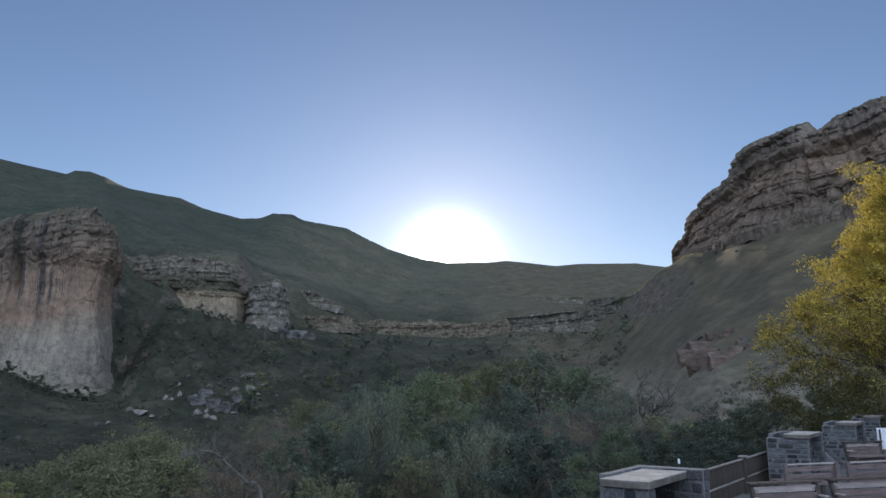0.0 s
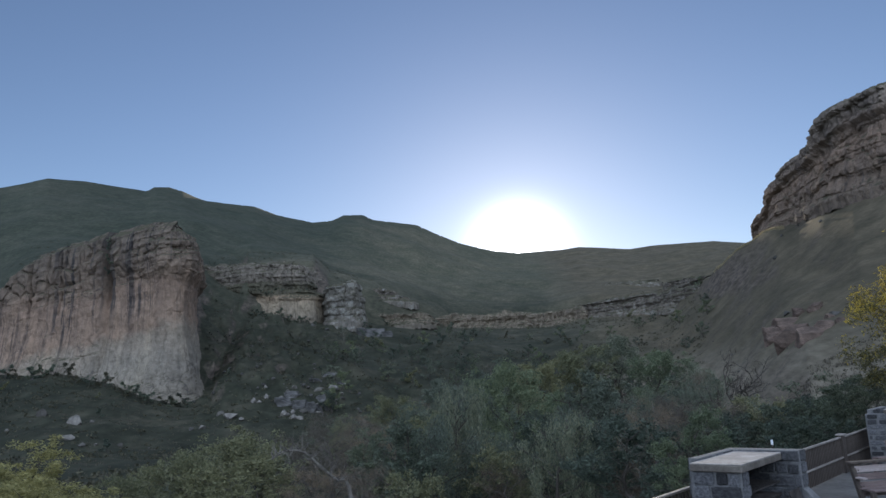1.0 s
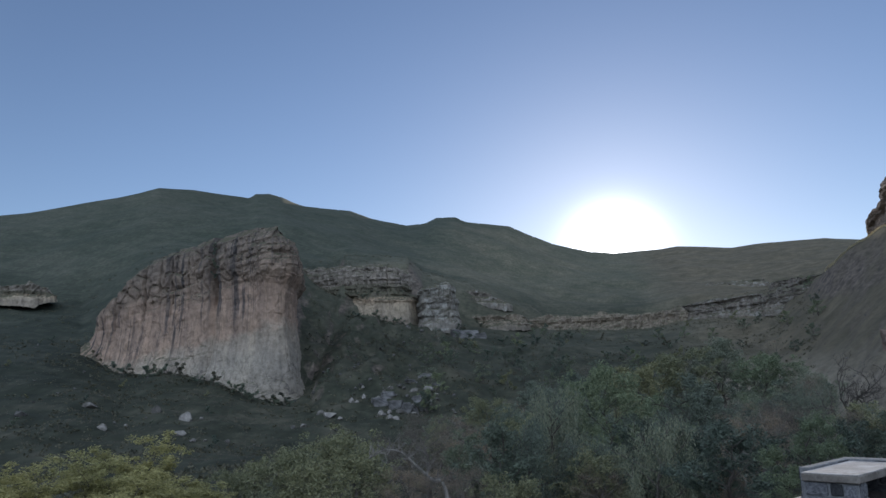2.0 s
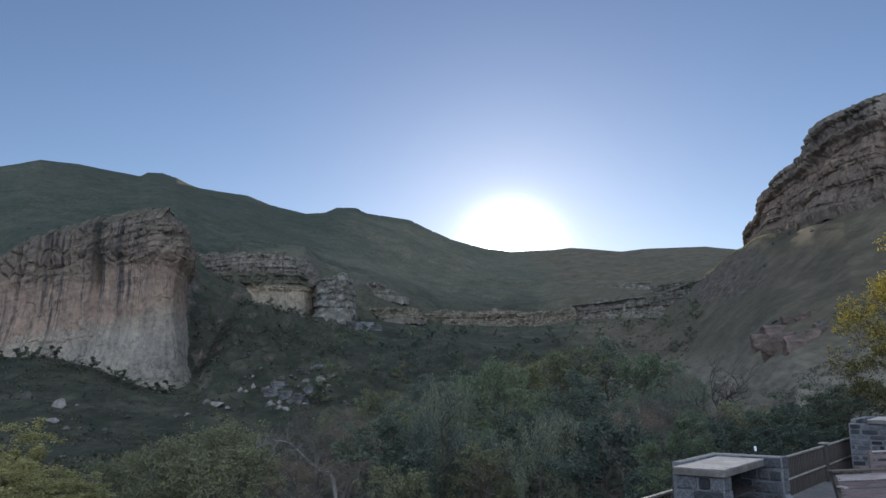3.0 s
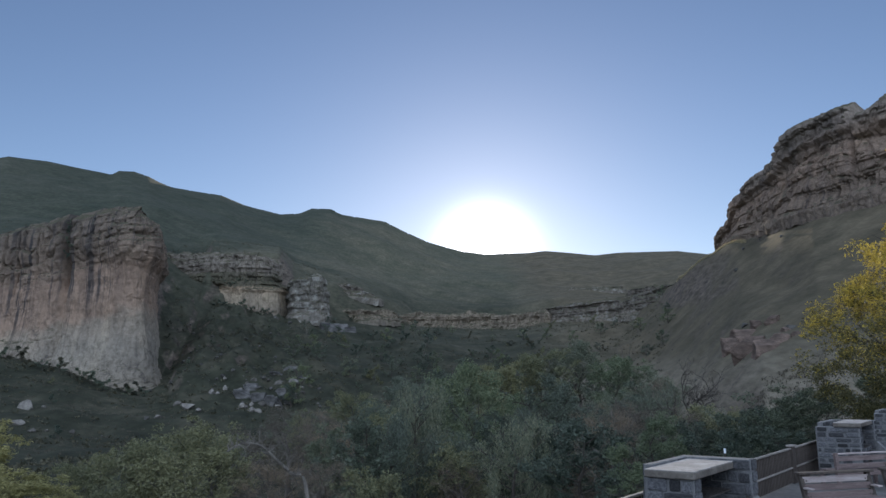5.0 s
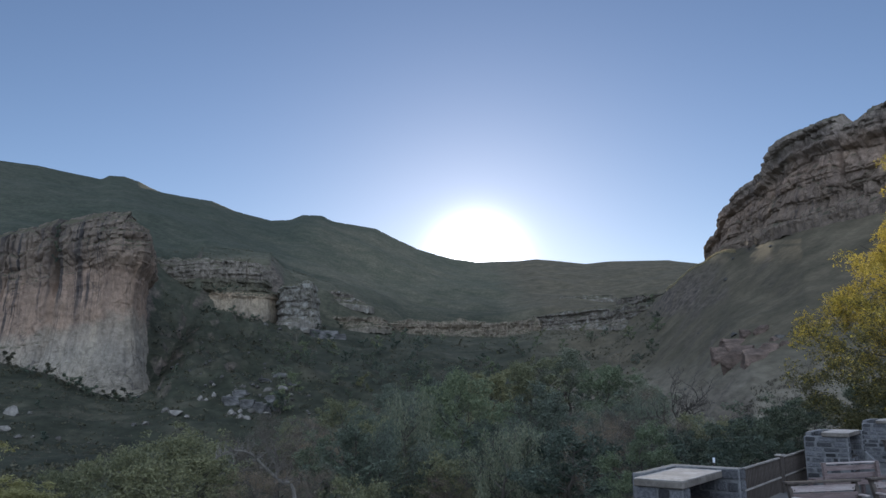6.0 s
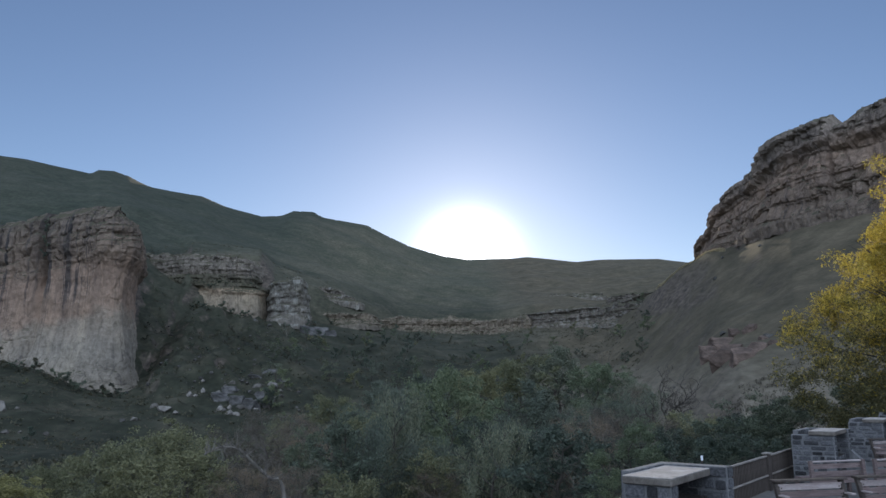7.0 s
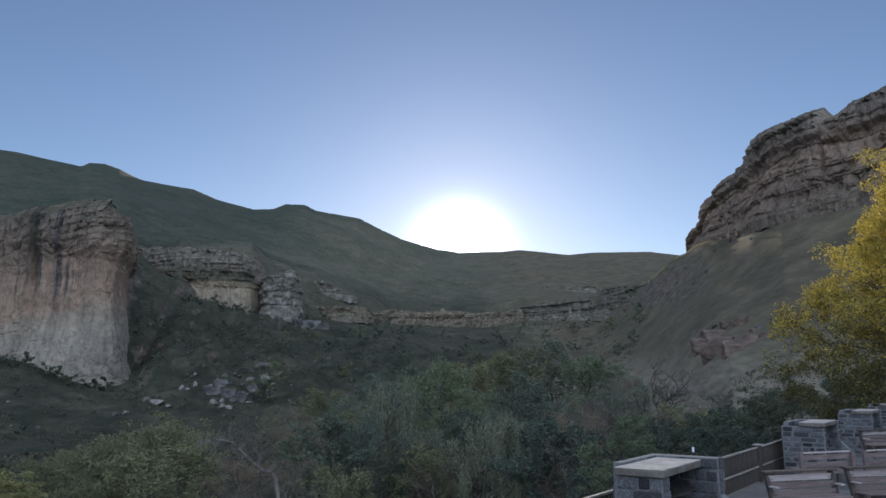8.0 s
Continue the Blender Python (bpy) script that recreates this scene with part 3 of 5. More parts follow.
cliff("sandstone_pillar", [(-14.9, 520, 4.7, 7.4), (-14.5, 497, 4.6, 7.8), (-13.4, 490, 4.5, 7.9), (-12.7, 490, 4.6, 8.2), (-12.1, 495, 4.8, 8.1), (-11.9, 520, 5.0, 7.3)],
      M_PILLAR, "blocky grey sandstone outcrop with pale lichen patches", WALL, 7.0, 0.8, 0.2, 30, 8.0, 0.8, [(-13.3, 0.6, 2.2)], split=9, tuck=26)
cliff("sandstone_band", [(-12.0, 588, 6.3, 7.4), (-10.4, 582, 6.3, 7.55), (-9.2, 590, 6.2, 7.2), (-8.0, 604, 6.0, 6.6)],
      M_LEDGE, "upper stepped sandstone ledge, grey and partly overgrown", STEPS, 3.2, 0.9, 0.2, 35, 12.0, 0.9, split=9, tuck=26)
cliff("sandstone_band", [(-11.2, 556, 4.3, 5.4), (-9.6, 548, 4.35, 5.5), (-8.2, 552, 4.6, 5.4), (-7.1, 566, 4.5, 5.45), (-6.4, 580, 4.5, 5.1)],
      M_HEAD, "low buff sandstone face under a grassy slope", WALL, 3.2, 0.9, 0.2, 35, 14.0, 0.9, [(-8.9, 0.6, 2.0)], split=9, tuck=26)
cliff("sandstone_band", [(-6.4, 612, 3.9, 5.0), (-4.6, 606, 3.9, 5.25), (-2.6, 608, 3.8, 5.0), (-0.6, 612, 3.75, 5.2), (1.0, 614, 3.45, 4.95), (2.2, 616, 3.3, 4.9), (3.6, 620, 3.6, 5.1), (5.2, 626, 3.9, 5.35)],
      M_HEAD, "long low buff sandstone face at the valley head", WALL, 3.4, 1.0, 0.2, 30, 17.0, 1.1, [(-3.2, 0.8, 2.0), (0.2, 0.8, 2.0)], 1.8, split=9, tuck=26)
cliff("rock_ledge", [(4.6, 640, 4.2, 5.2), (6.3, 628, 4.1, 5.6), (8.4, 606, 4.0, 5.7), (10.0, 586, 4.0, 5.8), (11.6, 560, 4.2, 5.6)],
      M_LEDGE, "stepped grey sandstone ledge with pale faces", WALL, 4.0, 1.0, 0.2, 35, 23.0, 1.0, [(7.3, 0.8, 2.5), (9.2, 0.8, 2.5)], 1.8, split=9, tuck=26)
cliff("rock_ledge", [(10.6, 572, 4.5, 5.8), (12.4, 546, 4.4, 6.0), (13.4, 530, 4.4, 5.95), (14.4, 514, 4.5, 5.7)],
      M_LEDGE, "short pale sandstone step below the grassy spur", WALL, 3.0, 1.0, 0.2, 30, 27.0, 0.9, [], 1.6, split=9, tuck=26)
cliff("rock_ledge", [(6.6, 760, 6.45, 6.75), (8.5, 750, 6.35, 6.8), (10.6, 735, 6.45, 6.75)],
      M_LEDGE, "short rock ledge on the grassy mountainside", STEPS, 3.0, 1.0, 0.2, 20, 51.0, 1.5, [], 2.0, split=9, tuck=26)
cliff("rock_ledge", [(11.0, 640, 5.8, 6.5), (12.5, 600, 5.7, 6.7), (14.0, 560, 5.7, 6.7)],
      M_LEDGE, "short grey rock ledge beside the grassy spur", WALL, 3.0, 1.0, 0.2, 20, 57.0, 1.4, [], 1.6, split=9, tuck=26)
cliff("rock_ledge", [(-44.5, 560, 7.0, 7.9), (-42.2, 555, 6.9, 8.2), (-40.9, 560, 7.3, 7.9)],
      M_BAND, "small pale sandstone scar on the mountainside", WALL, 3.0, 1.0, 0.3, 25, 61.0, 1.3, split=9, tuck=26)
cliff("high_cliff",
      [(17.4, 450, 8.4, 8.8), (17.6, 424, 8.4, 10.0), (18.6, 404, 8.9, 11.3), (18.95, 394, 9.2, 12.5), (19.8, 378, 9.7, 13.5), (21.0, 360, 10.1, 14.5), (22.1, 340, 10.4, 15.3), (22.4, 332, 10.5, 16.35), (23.4, 318, 10.8, 17.25), (25.3, 304, 11.1, 17.85), (26.9, 295, 11.3, 18.25),
       (27.2, 294, 11.3, 17.5), (28.1, 290, 11.5, 17.65), (29.0, 287, 11.5, 18.35), (31.3, 279, 11.8, 19.0), (36, 262, 12.5, 19.5), (44, 240, 13, 19)],
      M_CLIFF, "high brown layered cliff with overhanging top beds",
      [(0, 7), (0.22, 3), (0.45, 1), (0.62, 0), (0.68, 0.2), (0.73, 2.8), (0.9, 3.2), (1, 2)], 10.0, 1.3, 0.12, 70, 31.0, 0.65, [(27.1, 1.0, 5.0), (22.3, 0.8, 3.5), (24.6, 0.6, 1.5), (29.6, 0.8, 2.5)], 0.8)


# ---- boulders ----
def on_ground(az, el):
    """Where a line of sight from the terrace meets the land."""
    sx, sy, up = math.sin(radians(az)), math.cos(radians(az)), math.tan(radians(el))
    r = 60.0
    while r < 1200:
        if ground(r * sx, r * sy) >= EYE + r * up:
            break
        r += 1.5
    return r * sx, r * sy, ground(r * sx, r * sy)


def boulder_mesh(seed, mat=None):
    bm = bmesh.new()
    bmesh.ops.create_icosphere(bm, subdivisions=2, radius=1)
    rng = random.Random(seed)
    cuts = [(Vector((rng.gauss(0, 1), rng.gauss(0, 1), rng.gauss(0, 1))).normalized(), rng.uniform(0.42, 0.8)) for _ in range(16)]
    for v in bm.verts:
        for nrm, d in cuts:
            over = v.co.dot(nrm) - d
            if over > 0:
                v.co -= nrm * over
        v.co *= 1 + 0.05 * noise.noise(v.co * 2.3 + Vector((seed, 0, 0)))
        v.co.z *= 0.72
    me = bpy.data.meshes.new("boulder")
    bm.to_mesh(me)
    bm.free()
    me.materials.append(mat or M_ROCK)
    return me


def block_mesh(seed, mat):
    """An angular, bedded block of rock, about two units across."""
    bm = bmesh.new()
    bmesh.ops.create_cube(bm, size=2)
    bmesh.ops.subdivide_edges(bm, edges=bm.edges[:], cuts=8, use_grid_fill=True)
    rnd = random.Random(seed)
    cuts = [(Vector((rnd.gauss(0, 1), rnd.gauss(0, 1), rnd.gauss(0, 0.7))).normalized(), rnd.uniform(0.75, 1.15)) for _ in range(12)]
    shift = Vector((seed * 3.1, 0, 0))
    for v in bm.verts:
        for nrm, d in cuts:
            over = v.co.dot(nrm) - d
            if over > 0:
                v.co -= nrm * over
        bed = math.tanh(4 * noise.noise(Vector((seed, 0.3 * v.co.x, v.co.z * 2.6))))
        k = 1 + 0.035 * bed + 0.12 * noise.fractal(v.co * 1.6 + shift, 0.8, 2.0, 4)
        v.co.x *= k
        v.co.y *= k
        v.co.z *= 1 + 0.12 * noise.noise(v.co * 1.3 + shift)
    me = bpy.data.meshes.new("block")
    bm.to_mesh(me)
    bm.free()
    me.materials.append(mat)
    return me


def outcrop(label, az, el, meshes, blocks):
    """Blocks of rock grown together: bearing and height of each foot, width, depth, height, turn."""
    thing = new("rock_outcrop")
    thing.location = on_ground(az, el)
    for a, e, wide, deep, tall, turn in blocks:
        x, y, z = on_ground(a, e)
        ob = new("block", meshes[len(thing.children) % len(meshes)])
        ob.parent = thing
        ob.location = Vector((x, y, z - tall * 0.2)) - thing.location
        ob.rotation_euler = (radians(turn * 0.15), radians(turn * 0.2), radians(turn - a))
        ob.scale = (wide / 2.1, deep / 2, tall / 1.75)
    return tagged(thing, label, "outcrop")


RED_BLOCKS = [block_mesh(k + 20, M_REDBLOCK) for k in range(5)]
PALE_BLOCKS = [block_mesh(k + 40, M_PALEBLOCK) for k in range(5)]
outcrop("low reddish sandstone outcrop of cracked blocks in the grass", 19, 2, RED_BLOCKS,
        [(18.2, 1.9, 6.0, 6, 6.0, 8), (19.2, 1.75, 7.5, 7, 8.0, -10), (20.4, 1.8, 6.5, 6, 7.0, 14), (21.3, 2.3, 4.5, 5, 4.5, -20), (19.0, 2.7, 8.0, 7, 4.6, 10)])
outcrop("dark red boulder blocks above the grass shelf", 20.5, 3.6, RED_BLOCKS,
        [(19.9, 3.5, 3.4, 3.5, 3.2, 15), (20.9, 3.6, 3.6, 3.5, 3.8, -25), (21.7, 3.0, 2.6, 3.0, 2.6, 30), (22.3, 2.7, 2.4, 2.5, 2.2, -10)])
outcrop("broken pale rock face in the dark gully", -17.2, -1.2, PALE_BLOCKS,
        [(-18.0, -0.9, 7.0, 6, 4.5, 10), (-16.9, -1.3, 5.5, 6, 6.5, -12), (-16.2, -1.6, 4.0, 6, 6.0, 22), (-17.4, -0.5, 6.0, 6, 4.5, -25)])
outcrop("blocky pale rock steps in the dark gully", -15.4, -1.6, PALE_BLOCKS,
        [(-15.5, -1.7, 3.6, 6, 6.5, 14), (-14.8, -1.6, 3.6, 6, 5.0, -18), (-15.2, -0.9, 5.0, 5, 4.0, -5)])
outcrop("grey rock slabs on the dark rubble slope", -15.2, 0.6, PALE_BLOCKS,
        [(-15.6, 0.5, 6.0, 6, 2.2, 24), (-14.6, 0.9, 8.0, 6, 2.6, -14), (-13.6, 0.3, 5.0, 5, 2.0, 8)])
outcrop("broad pale rock slab below the sandstone ledges", -11.2, 4.0, PALE_BLOCKS,
        [(-11.9, 3.9, 11.0, 10, 9.5, 10), (-11.1, 3.8, 14.0, 11, 10.5, -8), (-10.3, 3.7, 11.0, 10, 7.5, 14)])
BOULDERS = [boulder_mesh(k) for k in range(6)]
DARK_BOULDERS = [boulder_mesh(k + 10, M_DARKROCK) for k in range(5)]
rng = random.Random(5)


def boulder(x, y, z, size, label="pale angular sandstone boulder in the grass", meshes=BOULDERS):
    ob = new("boulder", rng.choice(meshes))
    ob.location = (x, y, z + size * 0.2)
    ob.rotation_euler = (rng.uniform(-0.3, 0.3), rng.uniform(-0.3, 0.3), rng.uniform(0, 6.3))
    ob.scale = (size * rng.uniform(0.9, 1.5), size * rng.uniform(0.8, 1.1), size * rng.uniform(0.8, 1.3))
    return tagged(ob, label, "boulder", "boulders on the hillside")


for az, el, size in ((-38.2, -0.4, 2.6), (-33.9, -0.9, 2.4), (-31.9, -1.6, 3.0), (-32.3, -2.6, 1.9), (-37.4, -1.9, 1.6), (-31.5, -3.1, 1.1), (-29.1, -3.3, 1.2), (-30.6, -3.1, 0.8),
                     (-21.8, -1.8, 3.0), (-23.7, -2.4, 1.4), (-20.1, -0.8, 1.6), (-30.9, -1.5, 0.8), (-35.9, -1.8, 0.8), (-22.5, -1.6, 1.6), (-21.0, -2.1, 1.5), (-34.6, -1.3, 0.6)):
    boulder(*on_ground(az, el), size)
for _ in range(30):
    x, y, z = on_ground(rng.uniform(-20, -13.5), rng.uniform(-2.3, 0.6))
    boulder(x, y, z, rng.uniform(0.6, 1.9), "pale broken rock in the gully")
for _ in range(150):
    az = rng.choice((rng.uniform(-44, -24), rng.uniform(-22.5, -12), rng.uniform(-22.5, -12), rng.uniform(-22.5, -12), rng.uniform(-44, -24), rng.uniform(13, 26)))
    r = rng.uniform(170, 480)
    x, y = r * math.sin(radians(az)), r * math.cos(radians(az))
    boulder(x, y, ground(x, y), min(2.2, rng.uniform(0.3, 0.7) / rng.random() ** 0.45), "small weathered rock half sunk in the slope", DARK_BOULDERS)


for _ in range(110):
    boulder(*on_ground(rng.uniform(-23.3, -13), rng.uniform(-0.6, 4.6)), 0.45 / rng.uniform(0.25, 1) ** 0.8, "dark weathered rock on the rubble slope", DARK_BOULDERS)


# ---- trees ----
def tube(verts, faces, pts, radii, sides=5):
    base = len(verts)
    for i, (p, r) in enumerate(zip(pts, radii)):
        d = (pts[min(i + 1, len(pts) - 1)] - pts[max(i - 1, 0)]).normalized()
        u = d.orthogonal().normalized()
        w = d.cross(u)
        for k in range(sides):
            a = 2 * math.pi * k / sides
            verts.append(tuple(p + (u * math.cos(a) + w * math.sin(a)) * r))
    for i in range(len(pts) - 1):
        for k in range(sides):
            j = (k + 1) % sides
            faces.append((base + i * sides + k, base + i * sides + j, base + (i + 1) * sides + j, base + (i + 1) * sides + k))


def leaf_quads(centres, size, gen, droop=0.0, narrow=0.6, corners=4):
    """Folded-out leaves: a diamond of two triangles each, turned every way."""
    n = len(centres)
    a = gen.normal(size=(n, 3))
    if droop:
        a = a * (1 - droop) + np.array([0, 0, -1.5]) * droop
    a /= np.linalg.norm(a, axis=1)[:, None]
    b = np.cross(a, gen.normal(size=(n, 3)))
    b /= np.linalg.norm(b, axis=1)[:, None] + 1e-9
    s = size * gen.uniform(0.6, 1.3, (n, 1))
    quad = np.stack([centres - a * s, centres + b * s * narrow, centres + a * s, centres - b * s * narrow], axis=1)
    quad = quad[:, :corners]
    return quad.reshape(-1, 3).tolist(), [tuple(range(corners * i, corners * i + corners)) for i in range(n)]


def tree_thing(name, seed, height, spread, leaf_mat, leaf, count, shape="round", low=0.2, label="", trunk_r=None, clumps=90, droop=0.0, twigs=False, shade_mat=None, scatter=0.07):
    """A tree at the origin: tapered trunk with limbs, and a crown of single leaves in clumps."""
    gen, rnd = np.random.default_rng(seed), random.Random(seed)
    verts, faces, tips = [], [], []
    r0 = trunk_r or height * 0.022
    lean = Vector((rnd.uniform(-0.1, 0.1), rnd.uniform(-0.1, 0.1), 0))
    stem = [Vector((0, 0, -0.6)) + Vector((0, 0, 1)) * (height * 0.9 + 0.6) * k / 9 + lean * height * (k / 9) ** 2 + Vector((rnd.gauss(0, 0.02), rnd.gauss(0, 0.02), 0)) * height * (k > 0) for k in range(10)]
    tube(verts, faces, stem, [r0 * (1.25 - 1.15 * k / 9) for k in range(10)], 7)

    def reach(t):
        if shape == "dome":
            return 0.55 + 1.5 * t if t < 0.3 else 0.12 + 0.88 * (1 - (t - 0.3) / 0.7) ** 0.85
        if shape == "cone":
            return 0.25 + 0.75 * (1 - t) ** 0.8
        if shape == "column":
            return 0.55 + 0.45 * math.sin(math.pi * min(1, 0.15 + t * 0.8))
        return 0.35 + 0.65 * math.sin(math.pi * min(1, 0.22 + t * 0.72))

    limbs = 3 if height < 5 else 7 if count < 2000 else 18 if height < 10 else 90
    for i in range(limbs):
        t = (i + 0.5) / limbs
        hgt = low + (0.93 - low) * t
        at = stem[0].lerp(stem[-1], min(1, hgt / 0.93))
        k = min(8, int(hgt / 0.9 * 9))
        at = stem[k].lerp(stem[k + 1], hgt / 0.9 * 9 - k) if k < 9 else stem[9]
        a = i * 2.4 + rnd.uniform(-0.5, 0.5)
        length = spread * reach(t) * rnd.uniform(0.75, 1.15) * (0.66 if shape == "dome" else 1.0)
        rise = {"cone": 0.15, "dome": 0.3, "column": 0.9, "round": 0.45}[shape] + 0.3 * t
        d = Vector((math.cos(a), math.sin(a), rise)).normalized()
        pts = [at]
        for q in range(1, 5):
            d = (d + Vector((rnd.gauss(0, 0.14), rnd.gauss(0, 0.14), rnd.gauss(0.05, 0.12)))).normalized()
            pts.append(pts[-1] + d * length / 4)
        rb = r0 * 0.42 * (1.1 - 0.7 * t)
        tube(verts, faces, pts, [rb * (1 - 0.21 * q) for q in range(5)], 4)
        tips += [(pts[q], q / 4) for q in (1, 2, 3, 4)]
        for q in (2, 3) if height < 5 else (1, 2, 3, 3):
            dd = (d + Vector((rnd.gauss(0, 0.7), rnd.gauss(0, 0.7), rnd.gauss(0.2, 0.4)))).normalized()
            sub = [pts[q], pts[q] + dd * length * 0.2, pts[q] + dd * length * 0.38 + Vector((0, 0, 0.03 * length))]
            tube(verts, faces, sub, [rb * 0.4, rb * 0.28, rb * 0.1], 3)
            tips.append((sub[2], 1))
            tips.append((sub[1], 0.8))
    thing = new(name)
    mesh_object("trunk", verts, faces, M_PALEBARK if twigs else M_BARK, thing)
    tip = np.array([tuple(p) for p, _ in tips])
    reach_out = np.array([0.15 + q for _, q in tips])
    pick = gen.choice(len(tip), clumps, p=reach_out / reach_out.sum())
    centre = tip[pick] + gen.normal(scale=spread * scatter, size=(clumps, 3))
    if shape == "dome":
        full = clumps * 4 // 5
        t, a = gen.random(full) ** 1.25, gen.random(full) * 2 * math.pi
        out = np.array([reach(q) for q in t]) * spread * (0.98 - 0.75 * gen.random(full) ** 2.2)
        out *= np.array([0.94 + 0.30 * noise.noise(Vector((1.6 * math.cos(p), 1.6 * math.sin(p), 4.5 * q))) for p, q in zip(a, t)])
        centre[:full] = np.stack([out * np.cos(a), out * np.sin(a), 0.6 + t * height * 0.93], axis=1) + gen.normal(scale=0.22, size=(full, 3))
    rad = spread * gen.uniform(0.09, 0.2, clumps) * (1.0 if height < 10 else 0.46)
    which = gen.integers(0, clumps, count)
    off = gen.normal(size=(count, 3))
    off /= np.linalg.norm(off, axis=1)[:, None]
    off *= gen.random((count, 1)) ** 0.45
    off[:, 2] *= 0.75
    pos = centre[which] + off * rad[which][:, None]
    if droop:
        pos[:, 2] -= gen.random(count) ** 1.5 * height * 0.35 * droop
    pos[:, 2] = np.maximum(pos[:, 2], 0.25)
    # leaves low in the crown get the darker tone, painted-in shade
    if shade_mat:
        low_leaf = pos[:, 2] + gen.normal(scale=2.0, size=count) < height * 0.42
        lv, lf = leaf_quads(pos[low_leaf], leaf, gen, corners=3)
        mesh_object("lower_crown", lv, lf, shade_mat, thing, label="olive-brown lower leaves with shade put into their colour")
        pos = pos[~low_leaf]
    lv, lf = leaf_quads(pos, leaf, gen, droop, 0.055 if twigs else 0.6, 3)
    mesh_object("crown", lv, lf, leaf_mat, thing)
    thing["reach"] = float(np.percentile(pos[:, 2], 99))
    return tagged(thing, label, "tree")


def tree_at(model, az, r, scale, turn, group="trees in the valley", wide=1.0):
    x, y = r * math.sin(radians(az)), r * math.cos(radians(az))
    m = pose(x, y, ground(x, y), 0, 0, turn) @ Matrix.Diagonal((scale * wide, scale * wide, scale, 1))
    return tagged(copy_thing(model, m), group=group)


OLIVE = [tree_thing("tree", 11 + k, 7.5, 4.0, M_LEAF_OLIVE, 0.14, 8800, "round", 0.1, "rounded olive-green tree on the valley floor", clumps=190, scatter=0.13) for k in range(3)]
DARK = [tree_thing("tree", 21 + k, 9.0, 3.8, M_LEAF_DARK, 0.145, 8000, "round", 0.12, "dense dark green tree in the shaded valley", clumps=130) for k in range(3)]
PALE = [tree_thing("tree", 31 + k, 8.5, 2.3, M_LEAF_LIGHT, 0.09, 22000, "column", 0.08, "upright yellow-green poplar with autumn tint", clumps=340, scatter=0.2) for k in range(2)]
BARE = [tree_thing("tree", 41 + k, 8.0, 4.6, M_LEAF_BROWN, 0.30, 7000, "round", 0.1, "almost bare tree with grey-brown twigs", twigs=True, clumps=130, trunk_r=0.26) for k in range(3)]
WILLOW = [tree_thing("willow", 51 + k, 9.5, 4.6, M_LEAF_GREY, 0.13, 8500, "round", 0.3, "drooping grey-green willow in the valley", droop=0.7, clumps=110) for k in range(2)]
CONE = [tree_thing("tree", 61, 7.0, 2.2, M_LEAF_GREEN, 0.065, 11000, "cone", 0.06, "small pointed light green tree below the railing")]
FAR = [tree_thing("tree", 81 + k, 8.0, 4.2, mat, 0.27, 1800, "round", 0.08, label, clumps=70, twigs=twigs)
       for k, (mat, label, twigs) in enumerate(((M_LEAF_GREEN, "green tree on the far valley slope", False), (M_LEAF_DARK, "dark green tree on the far valley slope", False),
                                                (M_LEAF_GREY, "grey-green tree on the far valley slope", False), (M_LEAF_BROWN, "leafless brown tree on the far valley slope", True), (M_LEAF_DARK, "dark green tree on the far valley slope", False)))]
BIG = [tree_thing("tree", 91 + k, 9.9, 5.0, mat, 0.16, 13000, "round", 0.08, label, clumps=190)
       for k, (mat, label) in enumerate(((M_LEAF_GREEN, "large spreading green tree in the valley"), (M_LEAF_GREY, "large grey-green tree in the valley"), (M_LEAF_OLIVE, "large olive-green tree in the valley")))]
BUSH = [tree_thing("bush", 101 + k, 3.6, 2.3, mat, 0.3, 500, "round", 0.05, label, clumps=50)
        for k, (mat, label) in enumerate(((M_LEAF_DARK, "dark rounded bush on the hillside"), (M_LEAF_SCRUB, "dark low scrub bush on the hillside"), (M_LEAF_OLIVE, "olive-green bush on the hillside")))]
models = BUSH + OLIVE + DARK + PALE + BARE + WILLOW + CONE + FAR + BIG

